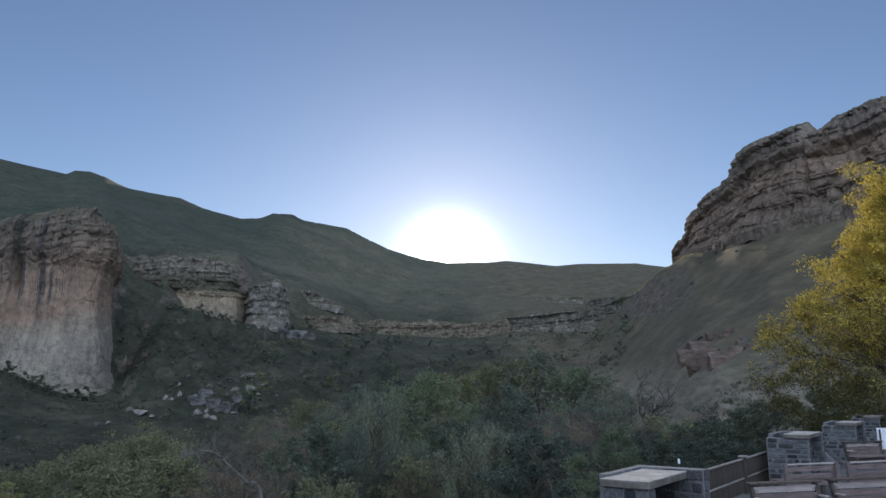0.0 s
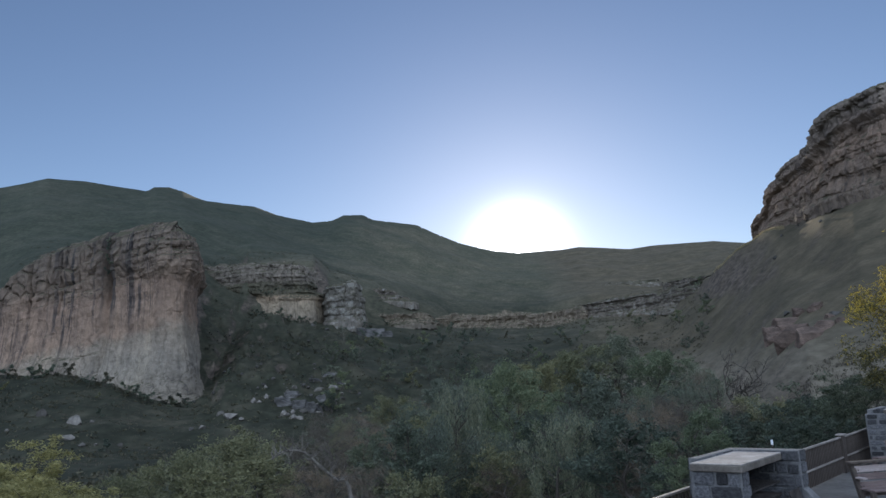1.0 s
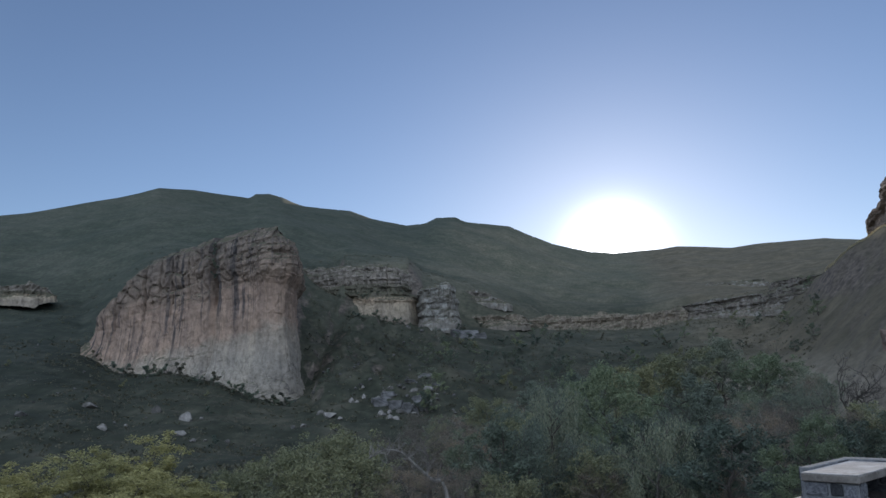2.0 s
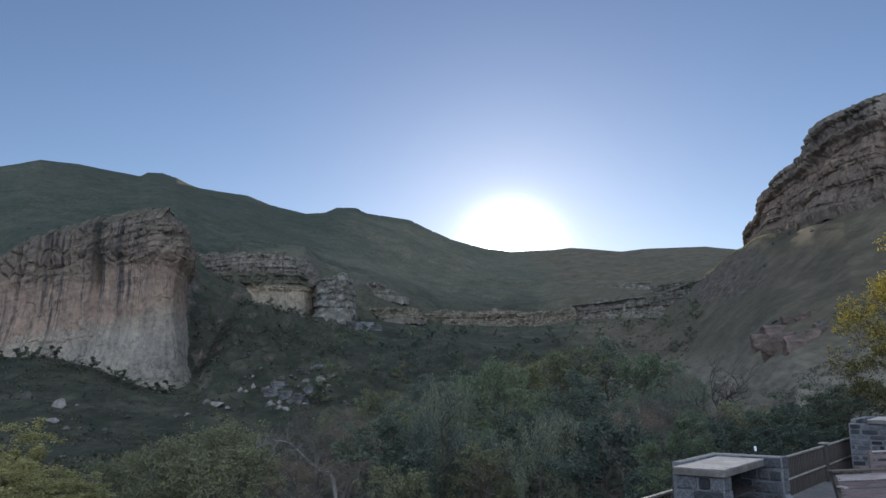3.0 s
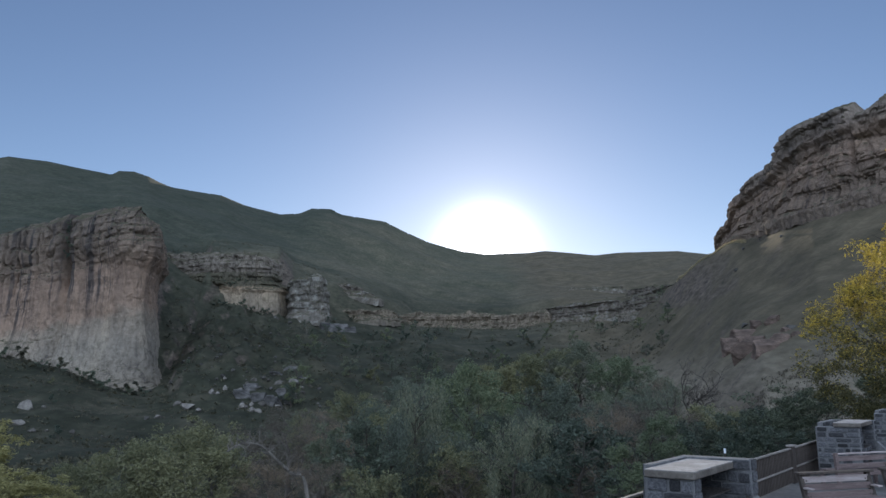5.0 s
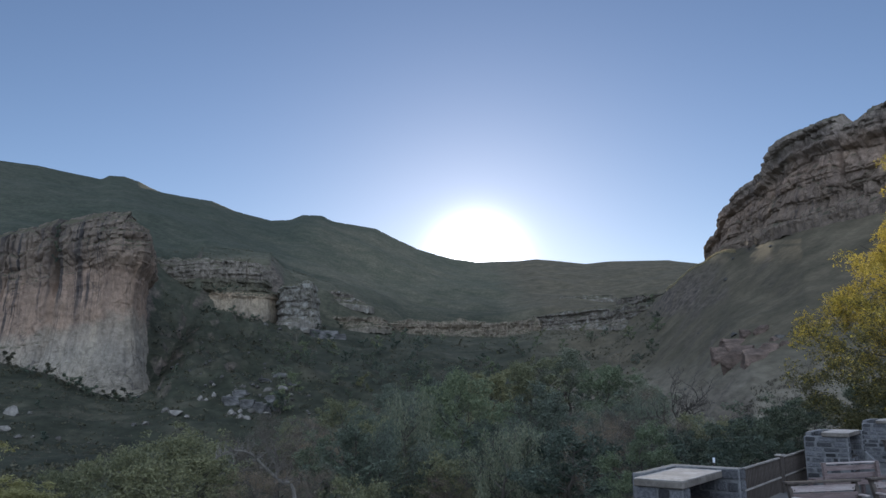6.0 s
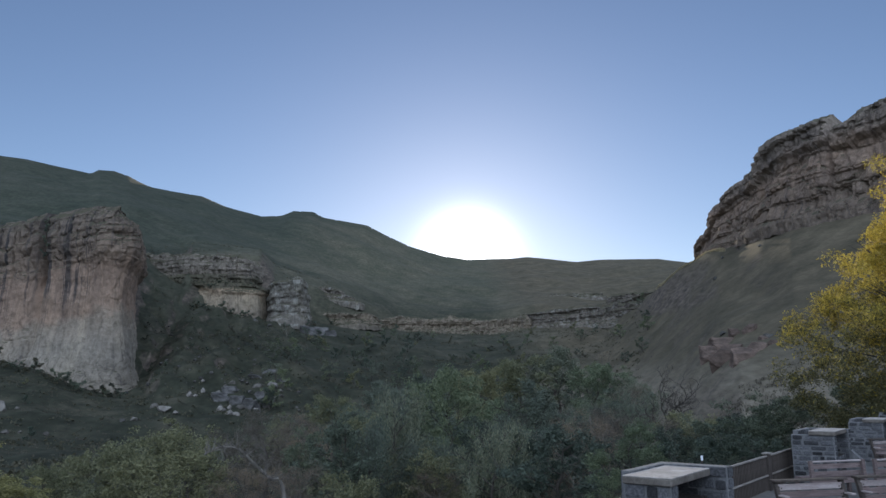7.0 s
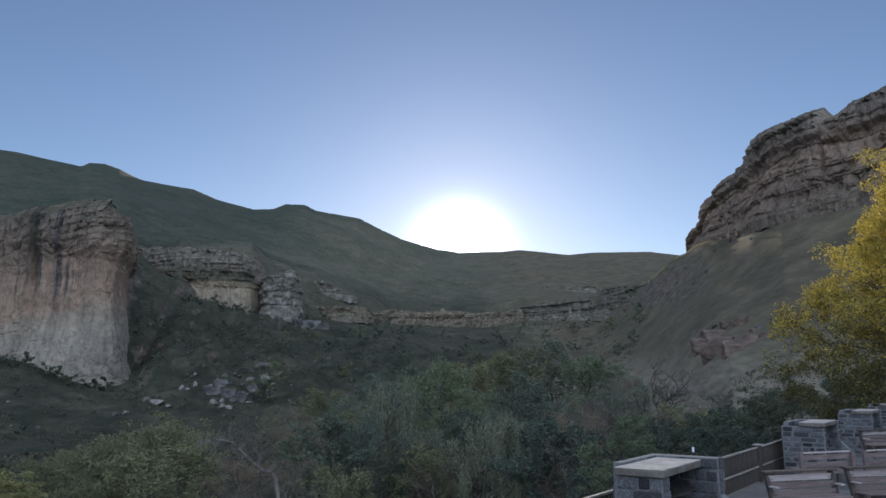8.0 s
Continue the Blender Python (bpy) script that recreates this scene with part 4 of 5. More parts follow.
# trees that stand out, by bearing, distance, and the height of their tops
for kind, az, r, top_el, wide in (
        (PALE, -38.4, 58, -3.4, 1.5), (PALE, -35.6, 60, -2.7, 1.5), (PALE, -40.8, 56, -4.2, 1.6), (PALE, -33.2, 56, -5.8, 2.0), (PALE, -31.4, 58, -6.1, 2.0), (PALE, -36.9, 50, -5.2, 1.8), (PALE, -43.5, 58, -4.6, 1.6),
        (OLIVE, -29.0, 74, -5.2, 1.0), (OLIVE, -27.2, 84, -4.7, 1.0), (OLIVE, -24.8, 72, -4.0, 1.15), (OLIVE, -22.6, 76, -2.9, 1.2), (OLIVE, -20.0, 74, -2.9, 1.2), (OLIVE, -22.0, 64, -4.8, 1.3), (OLIVE, -26.5, 64, -6.6, 1.2),
        (BARE, -17.2, 82, -3.2, 1.2), (BARE, -14.4, 92, -1.9, 1.2), (BARE, -12.2, 88, -2.5, 1.25), (BARE, -16.0, 66, -5.4, 1.2), (BARE, -12.8, 64, -5.6, 1.2), (BARE, -10.0, 84, -3.2, 1.1),
        (BIG[:1], -1.0, 88, 1.0, 0.8), (WILLOW, -5.3, 80, -0.5, 0.75), (BIG[1:2], 5.6, 92, 0.0, 0.85), (DARK, 7.4, 60, -3.3, 1.25), (DARK, -9.8, 70, -2.9, 1.1), (DARK, -11.6, 74, -3.4, 1.0), (OLIVE, -8.4, 56, -6.5, 0.9), (WILLOW, -5.6, 112, -1.0, 1.2), (WILLOW, -3.2, 118, -0.6, 1.2), (WILLOW, -7.6, 108, -1.6, 1.1), (WILLOW, 16.6, 88, -2.2, 1.0), (WILLOW, 12.6, 100, -0.8, 1.0),
        (BARE, -2.0, 70, -6.2, 1.1), (DARK, -4.8, 84, -3.8, 1.0), (DARK, 1.2, 96, -2.5, 1.0), (BIG, -9.6, 128, -0.9, 1.1), (BIG, -6.0, 150, 0.1, 1.2), (BIG, -2.4, 156, 0.6, 1.2), (BIG, 1.0, 160, 1.1, 1.2), (BIG, 4.2, 165, 1.9, 1.2), (BIG, 7.0, 172, 2.5, 1.2), (BIG, 9.8, 160, 1.3, 1.2),
        (BIG, 12.8, 140, 0.3, 1.1), (BIG, 2.8, 118, -1.3, 1.2), (BIG, 6.4, 112, -1.5, 1.2), (BIG, 10.2, 108, -1.9, 1.2), (BIG, -1.0, 104, -2.3, 1.2), (BIG, 4.6, 86, -3.4, 1.2),
        (DARK, 6.2, 84, -3.4, 1.1), (DARK, 9.0, 78, -4.0, 1.1), (BARE, 11.0, 96, -2.0, 1.0), (BARE, 12.6, 120, 0.0, 0.9), (CONE, 12.0, 52, -2.9, 1.0), (CONE, 13.6, 50, -4.4, 1.0), (CONE, 10.6, 50, -5.0, 1.0),
        (DARK, 17.6, 62, -2.6, 1.3), (DARK, 19.6, 58, -2.3, 1.4), (DARK, 21.6, 60, -1.5, 1.3), (DARK, 15.8, 66, -3.0, 1.2), (DARK, 23.6, 56, -1.0, 1.3), (DARK, 26.0, 58, -0.2, 1.3), (DARK, 29.0, 60, 0.4, 1.3), (DARK, 32.0, 62, 1.0, 1.3),
        (DARK, 13.8, 74, -3.0, 1.1), (DARK, 20.8, 50, -1.5, 1.35), (DARK, 22.6, 52, -0.9, 1.35), (DARK, 19.2, 52, -2.4, 1.3), (DARK, 17.0, 46, -4.6, 1.3), (DARK, 20.6, 44, -3.6, 1.2)):
    model = rng.choice(kind)
    x, y = r * math.sin(radians(az)), r * math.cos(radians(az))
    tall = EYE + r * math.tan(radians(top_el)) - ground(x, y)
    tree_at(model, az, r, max(0.35, tall / model["reach"]), rng.uniform(0, 360), wide=wide)

# the wood that fills the valley
taken = 0
while taken < 120:
    az, r = rng.uniform(-30, 22), 62 + 360 * rng.random() ** 1.3
    limit = float(np.interp(az, [-32, -26, -18, -14, -8, 0, 8, 13, 16, 22], [95, 110, 130, 190, 300, 400, 400, 220, 105, 80]))
    if r > limit or (az < -8 and r < 96) or (az < -16 and rng.random() < 0.4):
        continue
    taken += 1
    kind = rng.choices((OLIVE, DARK, BARE, WILLOW), (2, 6, 2, 5) if az < 12 else (3, 6, 1, 2))[0]
    top = float(np.interp(az, [-32, -22, -14, -6, 0, 6, 12, 16, 22], [-5.5, -4, -2.6, -0.6, 1.2, 2.4, 0.2, -2.2, -2]))
    x, y = r * math.sin(radians(az)), r * math.cos(radians(az))
    tall = min(rng.uniform(5.5, 10.5), EYE + r * math.tan(radians(top)) - ground(x, y))
    if tall < 2.5:
        tall = rng.uniform(2.0, 3.2)
    model = rng.choice(kind if r < 150 else FAR)
    tree_at(model, az, r, tall / model["reach"], rng.uniform(0, 360), wide=rng.uniform(0.95, 1.3))
for _ in range(190):
    az, r = rng.uniform(-15, 14), 230 + 330 * rng.random() ** 1.2
    if fbm(r * math.sin(radians(az)), r * math.cos(radians(az)), 60, 2) + rng.gauss(0, 0.3) + (420 - r) / 500 < 0:
        continue
    tree_at(rng.choice(FAR), az, r, rng.uniform(0.45, 1.0), rng.uniform(0, 360), "trees on the far valley slope", wide=rng.uniform(1.0, 1.4))
for az, r, size in ((-38.0, 440, 0.45), (-36.6, 411, 0.4), (-33.4, 371, 0.3), (-31.4, 350, 0.35), (-30.9, 346, 0.3), (-27.4, 317, 0.25), (-25.8, 306, 0.2), (-18.2, 488, 0.5), (-16.6, 486, 0.45), (-17.3, 485, 0.4), (-19.6, 490, 0.5), (-10.2, 545, 0.4)):
    tree_at(BUSH[0], az, r, size * 2.6, rng.uniform(0, 360), "bushes below the cliffs", 1.3)
for _ in range(60):
    az = rng.uniform(-24.0, -13)
    r = rng.uniform(300, 500)
    tree_at(rng.choice(BUSH[:2]), az, r, rng.uniform(0.3, 0.75), rng.uniform(0, 360), "bushes in the ravine", 1.3)
for _ in range(45):
    az = rng.choice((rng.uniform(-44, -24), rng.uniform(-44, -24), rng.uniform(-12, 14), rng.uniform(-12, 14)))
    r = rng.uniform(150, 480) if az < 14 else rng.uniform(110, 290)
    tree_at(rng.choice(BUSH), az, r, rng.uniform(0.3, 0.8), rng.uniform(0, 360), "bushes on the hillside", 1.3)
for _ in range(55):
    az, r = rng.uniform(-12, 12.5), rng.uniform(270, 590)
    tree_at(BUSH[rng.randrange(3)], az, r, rng.uniform(0.6, 1.5), rng.uniform(0, 360), "bushes on the far valley slope", 1.3)
for az in np.linspace(-38.2, -24.6, 34):
    az += rng.uniform(-0.3, 0.3)
    r = float(np.interp(az, [-38.1, -36.4, -34.5, -32, -29.4, -26, -24], [392, 362, 349, 335, 320, 302, 306])) - rng.uniform(6, 13)
    tree_at(rng.choice(BUSH[:2]), az, r, rng.uniform(0.5, 1.3), rng.uniform(0, 360), "bushes below the cliffs", 1.3)
for az in np.linspace(-20.6, -15.6, 16):
    az += rng.uniform(-0.2, 0.2)
    tree_at(rng.choice(BUSH[:2]), az, 489 + rng.uniform(-3, 3), rng.uniform(0.35, 1.0), rng.uniform(0, 360), "bushes below the cliffs", 1.4)
for az in np.linspace(-21.0, -15.9, 26):
    r, up = 503 + rng.uniform(-1, 3), 7.0 + rng.uniform(0.0, 0.55)
    m = pose(r * math.sin(radians(az)), r * math.cos(radians(az)), EYE + r * math.tan(radians(up)) - 1.2, 0, 0, rng.uniform(0, 360)) @ Matrix.Diagonal((0.8, 0.8, 0.6, 1))
    tagged(copy_thing(BUSH[rng.randrange(2)], m), "dark bush on the grassy ledge of the cliff band", group="bushes below the cliffs")
for z, size in ((53.0, 0.8), (57.5, 1.0), (62.0, 1.0), (66.0, 0.7)):
    m = pose(331.5 * math.sin(radians(-30.2)), 331.5 * math.cos(radians(-30.2)), z, 0, 0, rng.uniform(0, 360)) @ Matrix.Diagonal((size, size, size, 1))
    tagged(copy_thing(BUSH[0], m), "dark bush rooted in the cliff's crack", group="bushes below the cliffs")
for model in models:
    for o in (*model.children_recursive, model):
        bpy.data.objects.remove(o)

big = tree_thing("autumn_tree", 71, 15.4, 9.5, M_LEAF_YELLOW, 0.092, 270000, "dome", 0.03, "large broad tree with yellow autumn leaves", 0.32, 1900, shade_mat=M_LEAF_SHADED)
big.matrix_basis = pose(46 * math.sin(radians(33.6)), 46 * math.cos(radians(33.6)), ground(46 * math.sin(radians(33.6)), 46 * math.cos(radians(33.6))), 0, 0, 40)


def limb_curve(pts, n=14):
    """A smooth line through a few points."""
    out = []
    for i in range(n):
        t = i / (n - 1) * (len(pts) - 1)
        k = min(len(pts) - 2, int(t))
        p0, p1, p2, p3 = pts[max(0, k - 1)], pts[k], pts[k + 1], pts[min(len(pts) - 1, k + 2)]
        u = t - k
        out.append(0.5 * (2 * p1 + (p2 - p0) * u + (2 * p0 - 5 * p1 + 4 * p2 - p3) * u * u + (3 * p1 - p0 - 3 * p2 + p3) * u ** 3))
    return out


def dead_tree(seed, height, limbs, mat, label, thick=0.03):
    """A leafless tree: crooked limbs that fork three times. limbs: bearing in degrees, share of the height and reach of each main limb."""
    rnd = random.Random(seed)
    thing = new("dead_tree")
    trunk, twigs = ([], []), ([], [])

    def grow(start, way, length, radius, depth):
        pts, d = [start], way.normalized()
        for _ in range(5):
            d = (d + Vector((rnd.gauss(0, 0.3), rnd.gauss(0, 0.3), rnd.gauss(0.06, 0.24)))).normalized()
            pts.append(pts[-1] + d * length / 5)
        tube(*(trunk if depth < 2 else twigs), pts, [radius * (1 - 0.14 * k) for k in range(6)], 6 if depth < 2 else 4)
        if depth < 4:
            for k in (2, 3, 4, 5, 5):
                if rnd.random() < 0.85:
                    side = (d + Vector((rnd.gauss(0, 0.8), rnd.gauss(0, 0.8), rnd.gauss(0.15, 0.5))))
                    grow(pts[k], side, length * rnd.uniform(0.4, 0.62), radius * 0.5, depth + 1)

    stem = [Vector((0, 0, -0.5)), Vector((rnd.gauss(0, 0.1), rnd.gauss(0, 0.1), height * 0.2)), Vector((rnd.gauss(0, 0.3), rnd.gauss(0, 0.3), height * 0.42))]
    tube(*trunk, limb_curve(stem, 8), [height * thick * (1.3 - 0.08 * k) for k in range(8)], 8)
    for turn, share, out in limbs:
        d = Vector((math.cos(radians(turn)) * out, math.sin(radians(turn)) * out, 1 - out * 0.6))
        grow(stem[0].lerp(stem[-1], share), d, height * 0.42, height * thick * 0.6, 1)
    mesh_object("trunk", *trunk, mat, thing)
    mesh_object("crown", *twigs, mat, thing)
    return tagged(thing, label, "tree")


for az, r, top_el, seed in ((15.0, 104, 0.4, 3), (14.2, 98, -0.9, 8), (3.9, 92, -0.9, 12)):
    x, y = r * math.sin(radians(az)), r * math.cos(radians(az))
    tall = EYE + r * math.tan(radians(top_el)) - ground(x, y)
    dead = dead_tree(seed, max(4.0, tall) * 1.05, [(20, 0.6, 0.7), (150, 0.75, 0.6), (260, 0.9, 0.5), (330, 1.0, 0.3)], M_BARK, "leafless dark tree with crooked limbs")
    dead.matrix_basis = pose(x, y, ground(x, y), 0, 0, -az)


def arching_branch():
    """A pale bare trunk that leans over in an arch among the thicket."""
    def at(az, el, r=58.0):
        return Vector((r * math.sin(radians(az)), r * math.cos(radians(az)), EYE + r * math.tan(radians(el))))
    foot = at(-12.6, -9.5)
    foot.z = ground(foot.x, foot.y) - 0.3
    line = [foot, at(-13.3, -7.4), at(-14.3, -6.6, 57.6), at(-15.4, -5.6, 57.2), at(-16.6, -4.55, 57), at(-17.9, -4.4, 56.6), at(-18.9, -4.9, 56.4)]
    thing = new("leaning_tree")
    thing.location = foot
    verts, faces = [], []
    main = [p - foot for p in limb_curve(line, 30)]
    tube(verts, faces, main, [0.17 - 0.0045 * k for k in range(30)], 7)
    mesh_object("trunk", verts, faces, M_PALEBARK, thing)
    rnd, verts, faces = random.Random(4), [], []
    for k in range(8, 30):
        for _ in range(2):
            d = Vector((rnd.gauss(0, 0.6), rnd.gauss(0, 0.6), rnd.uniform(-0.2, 1.0))).normalized()
            pts = [main[k]]
            for _ in range(4):
                d = (d + Vector((rnd.gauss(0, 0.3), rnd.gauss(0, 0.3), rnd.gauss(0, 0.25)))).normalized()
                pts.append(pts[-1] + d * rnd.uniform(0.25, 0.5))
            tube(verts, faces, pts, [0.04 - 0.008 * q for q in range(5)], 4)
    mesh_object("crown", verts, faces, M_PALEBARK, thing)
    return tagged(thing, "pale leaning bare tree arching over the thicket", "tree")


arching_branch()


def shrubs():
    """Low scrub and grass tussocks on the slopes, too many to count."""
    gen = np.random.default_rng(9)
    centres, sizes = [], []
    while len(centres) < 6000:
        az, r = gen.uniform(-47, 34), 110 + 560 * gen.random() ** 1.2
        x, y = r * math.sin(radians(az)), r * math.cos(radians(az))
        if fbm(x, y, 40, 3) + gen.normal() * 0.25 + (0.3 if -23 < az < -12 else 0) < 0.12 or az > 13.5:
            continue
        size = gen.uniform(0.35, 0.8) * (1 + 1.2 * (gen.random() < 0.08)) * (0.8 + r / 700)
        centres.append((x, y, ground(x, y) + size * 0.35))
        sizes.append(size)
    c, sz = np.repeat(np.array(centres), 11, axis=0), np.repeat(np.array(sizes), 11)
    off = gen.normal(size=c.shape) * np.array([0.75, 0.75, 0.4])
    lv, lf = leaf_quads(c + off * sz[:, None], 0.36, gen)
    ob = mesh_object("scrub", lv, lf, M_LEAF_SCRUB)
    return tagged(ob, "low dark scrub scattered over the grass slopes", "scrub", kind="stuff")


shrubs()


def tussocks():
    """Dry grass tufts on the slopes, too many to count."""
    gen = np.random.default_rng(19)
    centres = []
    while len(centres) < 7000:
        right = gen.random() < 0.4
        az, r = (gen.uniform(11, 25), 75 + 85 * gen.random()) if right else (gen.uniform(-46, -12), 120 + 330 * gen.random())
        x, y = r * math.sin(radians(az)), r * math.cos(radians(az))
        if fbm(x, y, 25, 3) + gen.normal() * 0.3 < -0.05:
            continue
        centres.append((x, y, ground(x, y)))
    c = np.repeat(np.array(centres), 6, axis=0)
    n = len(c)
    size = np.repeat(gen.uniform(0.25, 0.6, len(centres)), 6)
    foot = c + gen.normal(size=(n, 3)) * np.array([0.45, 0.45, 0.0]) * size[:, None]
    side = gen.normal(size=(n, 3)) * np.array([1, 1, 0])
    side *= (0.16 * size / np.linalg.norm(side, axis=1))[:, None]
    tip = foot + (gen.normal(size=(n, 3)) * np.array([0.35, 0.35, 0.15]) + np.array([0, 0, 0.8])) * size[:, None]
    low = np.array([0, 0, 0.1])
    verts = np.stack([foot - side - low, foot + side - low, tip], axis=1).reshape(-1, 3).tolist()
    ob = mesh_object("grass_tufts", verts, [(3 * i, 3 * i + 1, 3 * i + 2) for i in range(n)], M_GRASS)
    return tagged(ob, "dry tan grass tufts on the slopes", "grass", kind="stuff")


tussocks()


def crest_grass():
    """Tall dry grass along the crest of the spur, its pale colour standing in for sunlight."""
    gen = np.random.default_rng(29)
    foot = []
    while len(foot) < 13000:
        az = gen.uniform(14.6, 19.6)
        r = float(column(BENCH, 1, az)) + gen.uniform(-28, 4)
        x, y = r * math.sin(radians(az)), r * math.cos(radians(az))
        foot.append((x, y, ground(x, y) - 0.1))
    foot = np.array(foot)
    n = len(foot)
    side = gen.normal(size=(n, 3)) * np.array([1, 0.5, 0])
    side *= (0.16 / np.linalg.norm(side, axis=1))[:, None]
    tip = foot + gen.normal(size=(n, 3)) * np.array([0.25, 0.25, 0.15]) + np.array([0, 0, 0.85])
    verts = np.stack([foot - side, foot + side, tip], axis=1).reshape(-1, 3).tolist()
    ob = mesh_object("crest_grass", verts, [(3 * i, 3 * i + 1, 3 * i + 2) for i in range(n)], M_SUNLIT_GRASS)
    return tagged(ob, "tall dry grass along the spur's crest, coloured as if sunlit", "grass", kind="stuff")


crest_grass()


# ---- terrace: local x runs along the railing, local y outwards ----
TURN = math.degrees(math.atan2(E1.y, E1.x))


def at_rail(along, perp, z=0.0, turn=0.0):
    return pose(*rail_xy(along, perp), z, 0, 0, TURN + turn)


def block(bm, x0, x1, y0, y1, z0, z1, bevel=0.0, slope=None):
    """A box; slope: (dx at the top) leans the ends."""
    vs = [bm.verts.new((x, y, z)) for z in (z0, z1) for x, y in ((x0, y0), (x1, y0), (x1, y1), (x0, y1))]
    fs = [bm.faces.new([vs[i] for i in f]) for f in ((3, 2, 1, 0), (4, 5, 6, 7), (0, 1, 5, 4), (1, 2, 6, 5), (2, 3, 7, 6), (3, 0, 4, 7))]
    if bevel:
        es = list({e for f in fs for e in f.edges})
        bmesh.ops.bevel(bm, geom=es, offset=bevel, segments=1, affect="EDGES")
    return vs


def box_part(name, dims, mat, parent, bevel=0.008, label=""):
    bm = bmesh.new()
    block(bm, *dims, bevel)
    return part(name, bm, mat, parent, label)


def stone_mesh(seed):
    bm = bmesh.new()
    bmesh.ops.create_cube(bm, size=1)
    bmesh.ops.bevel(bm, geom=list(bm.edges), offset=0.09, segments=1, affect="EDGES")
    gen = random.Random(seed)
    for v in bm.verts:
        v.co += Vector((gen.uniform(-0.03, 0.03), gen.uniform(-0.06, 0.06), gen.uniform(-0.05, 0.05)))
    me = bpy.data.meshes.new("stone")
    bm.to_mesh(me)
    bm.free()
    me.materials.append(M_STONE)
    return me


STONES = [stone_mesh(k) for k in range(8)]


def stone_face(parent, x0, x1, y0, y1, z0, z1, sides, course=0.165, joint=0.03):
    """Lays rough stones over the named sides (x-, x+, y-, y+) of a block."""
    n = max(1, round((z1 - z0) / course))
    ch = (z1 - z0) / n
    for side in sides:
        lo, hi = (y0, y1) if side[0] == "x" else (x0, x1)
        for i in range(n):
            u = lo + 0.01 - (0.14 if i % 2 else 0.0) * rng.random()
            while u < hi - 0.05:
                w = min(rng.uniform(0.15, 0.46), hi - 0.005 - u)
                if hi - u - w < 0.1:
                    w = hi - 0.005 - u
                a, b = max(u, lo), u + w
                if course < 0.15 and rng.random() < 0.06:
                    u += w
                    continue
                o = new("stone", rng.choice(STONES))
                o.parent = parent
                zc = z0 + ch * (i + 0.5 + rng.uniform(-0.07, 0.07))
                proud = rng.uniform(-0.012, 0.0)
                long, mid = b - a - joint * rng.uniform(0.6, 1.6), (a + b) / 2
                if side[0] == "x":
                    xc = x0 - proud if side[1] == "-" else x1 + proud
                    o.location, o.rotation_euler = (xc, mid, zc), (0, 0, math.pi / 2)
                else:
                    yc = y0 - proud if side[1] == "-" else y1 + proud
                    o.location = (mid, yc, zc)
                o.scale = (long * rng.uniform(0.86, 1.0), 0.06, (ch - joint * 0.6) * rng.uniform(0.74, 1.04))
                u += w


def braai(wide):
    """A barbecue stand of rough stone: back wall, two end walls, hearth, and a stone slab on top. Its open side faces the terrace. wide: a broader end wall with the slab set to one side."""
    t = new("stone_barbecue")
    front = -1.08 if wide else -0.86
    walls = (("back_wall", (0.27 if wide else 0.25, 1.65, -0.12, 0.02, 0, 1.47), ("y+", "y-")),
             ("end_wall", (-0.02, 0.26, front, 0.02 if wide else -0.13, 0, 1.37 if wide else 1.32), ("x-", "y-", "x+")),
             ("wing_wall", (1.66, 1.92, -1.16, 0.02, 0, 1.47), ("x-", "y-", "x+")), ("hearth", (0.27, 1.65, front + 0.06, -0.13, 0, 0.78), ("y-",)))
    for name, dims, sides in walls:
        core = box_part(name, dims, M_MORTAR if name != "hearth" else M_SOOT, t, 0.01)
        stone_face(core, *dims, sides, 0.135 if wide else 0.18, 0.05 if wide else 0.015)
    y0, y1, z = (-1.12, -0.45, 1.372) if wide else (-0.90, -0.14, 1.325)
    slab = box_part("slab", (-0.08, 1.64, y0, y1, z, z + 0.1), M_STAINED, t, 0.012, "stained stone slab")
    box_part("screed", (-0.075, 1.635, y0 + 0.005, y1 - 0.005, z + 0.101, z + 0.117), M_SLAB, slab, 0.004, "pale worn cement top")
    box_part("hearth_plate", (0.28, 1.64, -0.84, -0.14, 0.785, 0.83), M_SOOT, t, 0.006, "sooty hearth plate")
    box_part("lining", (0.28, 1.64, -0.16, -0.128, 0.84, 1.32), M_SOOT, t, 0.0, "smoke-blackened back of the hearth")
    bm = bmesh.new()
    vs = block(bm, 1.64, 1.90, -1.50, -1.165, 0, 0.9)
    for v in vs:
        if v.co.z > 0.5 and v.co.y < -1.3:
            v.co.z = 0.55
    part("haunch", bm, M_MORTAR, t, "sloping cement haunch")
    bm = bmesh.new()
    for k in range(14):
        block(bm, 0.30 + k * 0.1, 0.312 + k * 0.1, -0.84, -0.2, 1.0, 1.012)
    block(bm, 0.28, 1.64, -0.83, -0.815, 0.985, 1.0)
    block(bm, 0.28, 1.64, -0.25, -0.235, 0.985, 1.0)
    part("grill_grate", bm, M_SOOT, t, "black iron grill grate")
    if not wide:
        bm = bmesh.new()
        vs = block(bm, 1.12, 1.6, -1.12, -1.10, 0.0, 0.92)
        for v in vs:
            if v.co.z < 0.5:
                v.co.y -= 0.22
        part("leaning_grate", bm, M_SOOT, t, "black iron plate leaning at the hearth")
    return tagged(t, "rough stone barbecue stand with a pale slab top", "barbecue", "barbecue stands along the railing")


first = braai(False)
first.matrix_basis = at_rail(-0.45, 0.5)
second = braai(True)
second.matrix_basis = at_rail(11.6, 0.32)
for along, perp in ((19.8, 0.45), (27.0, 0.5)):
    copy_thing(second, at_rail(along, perp))


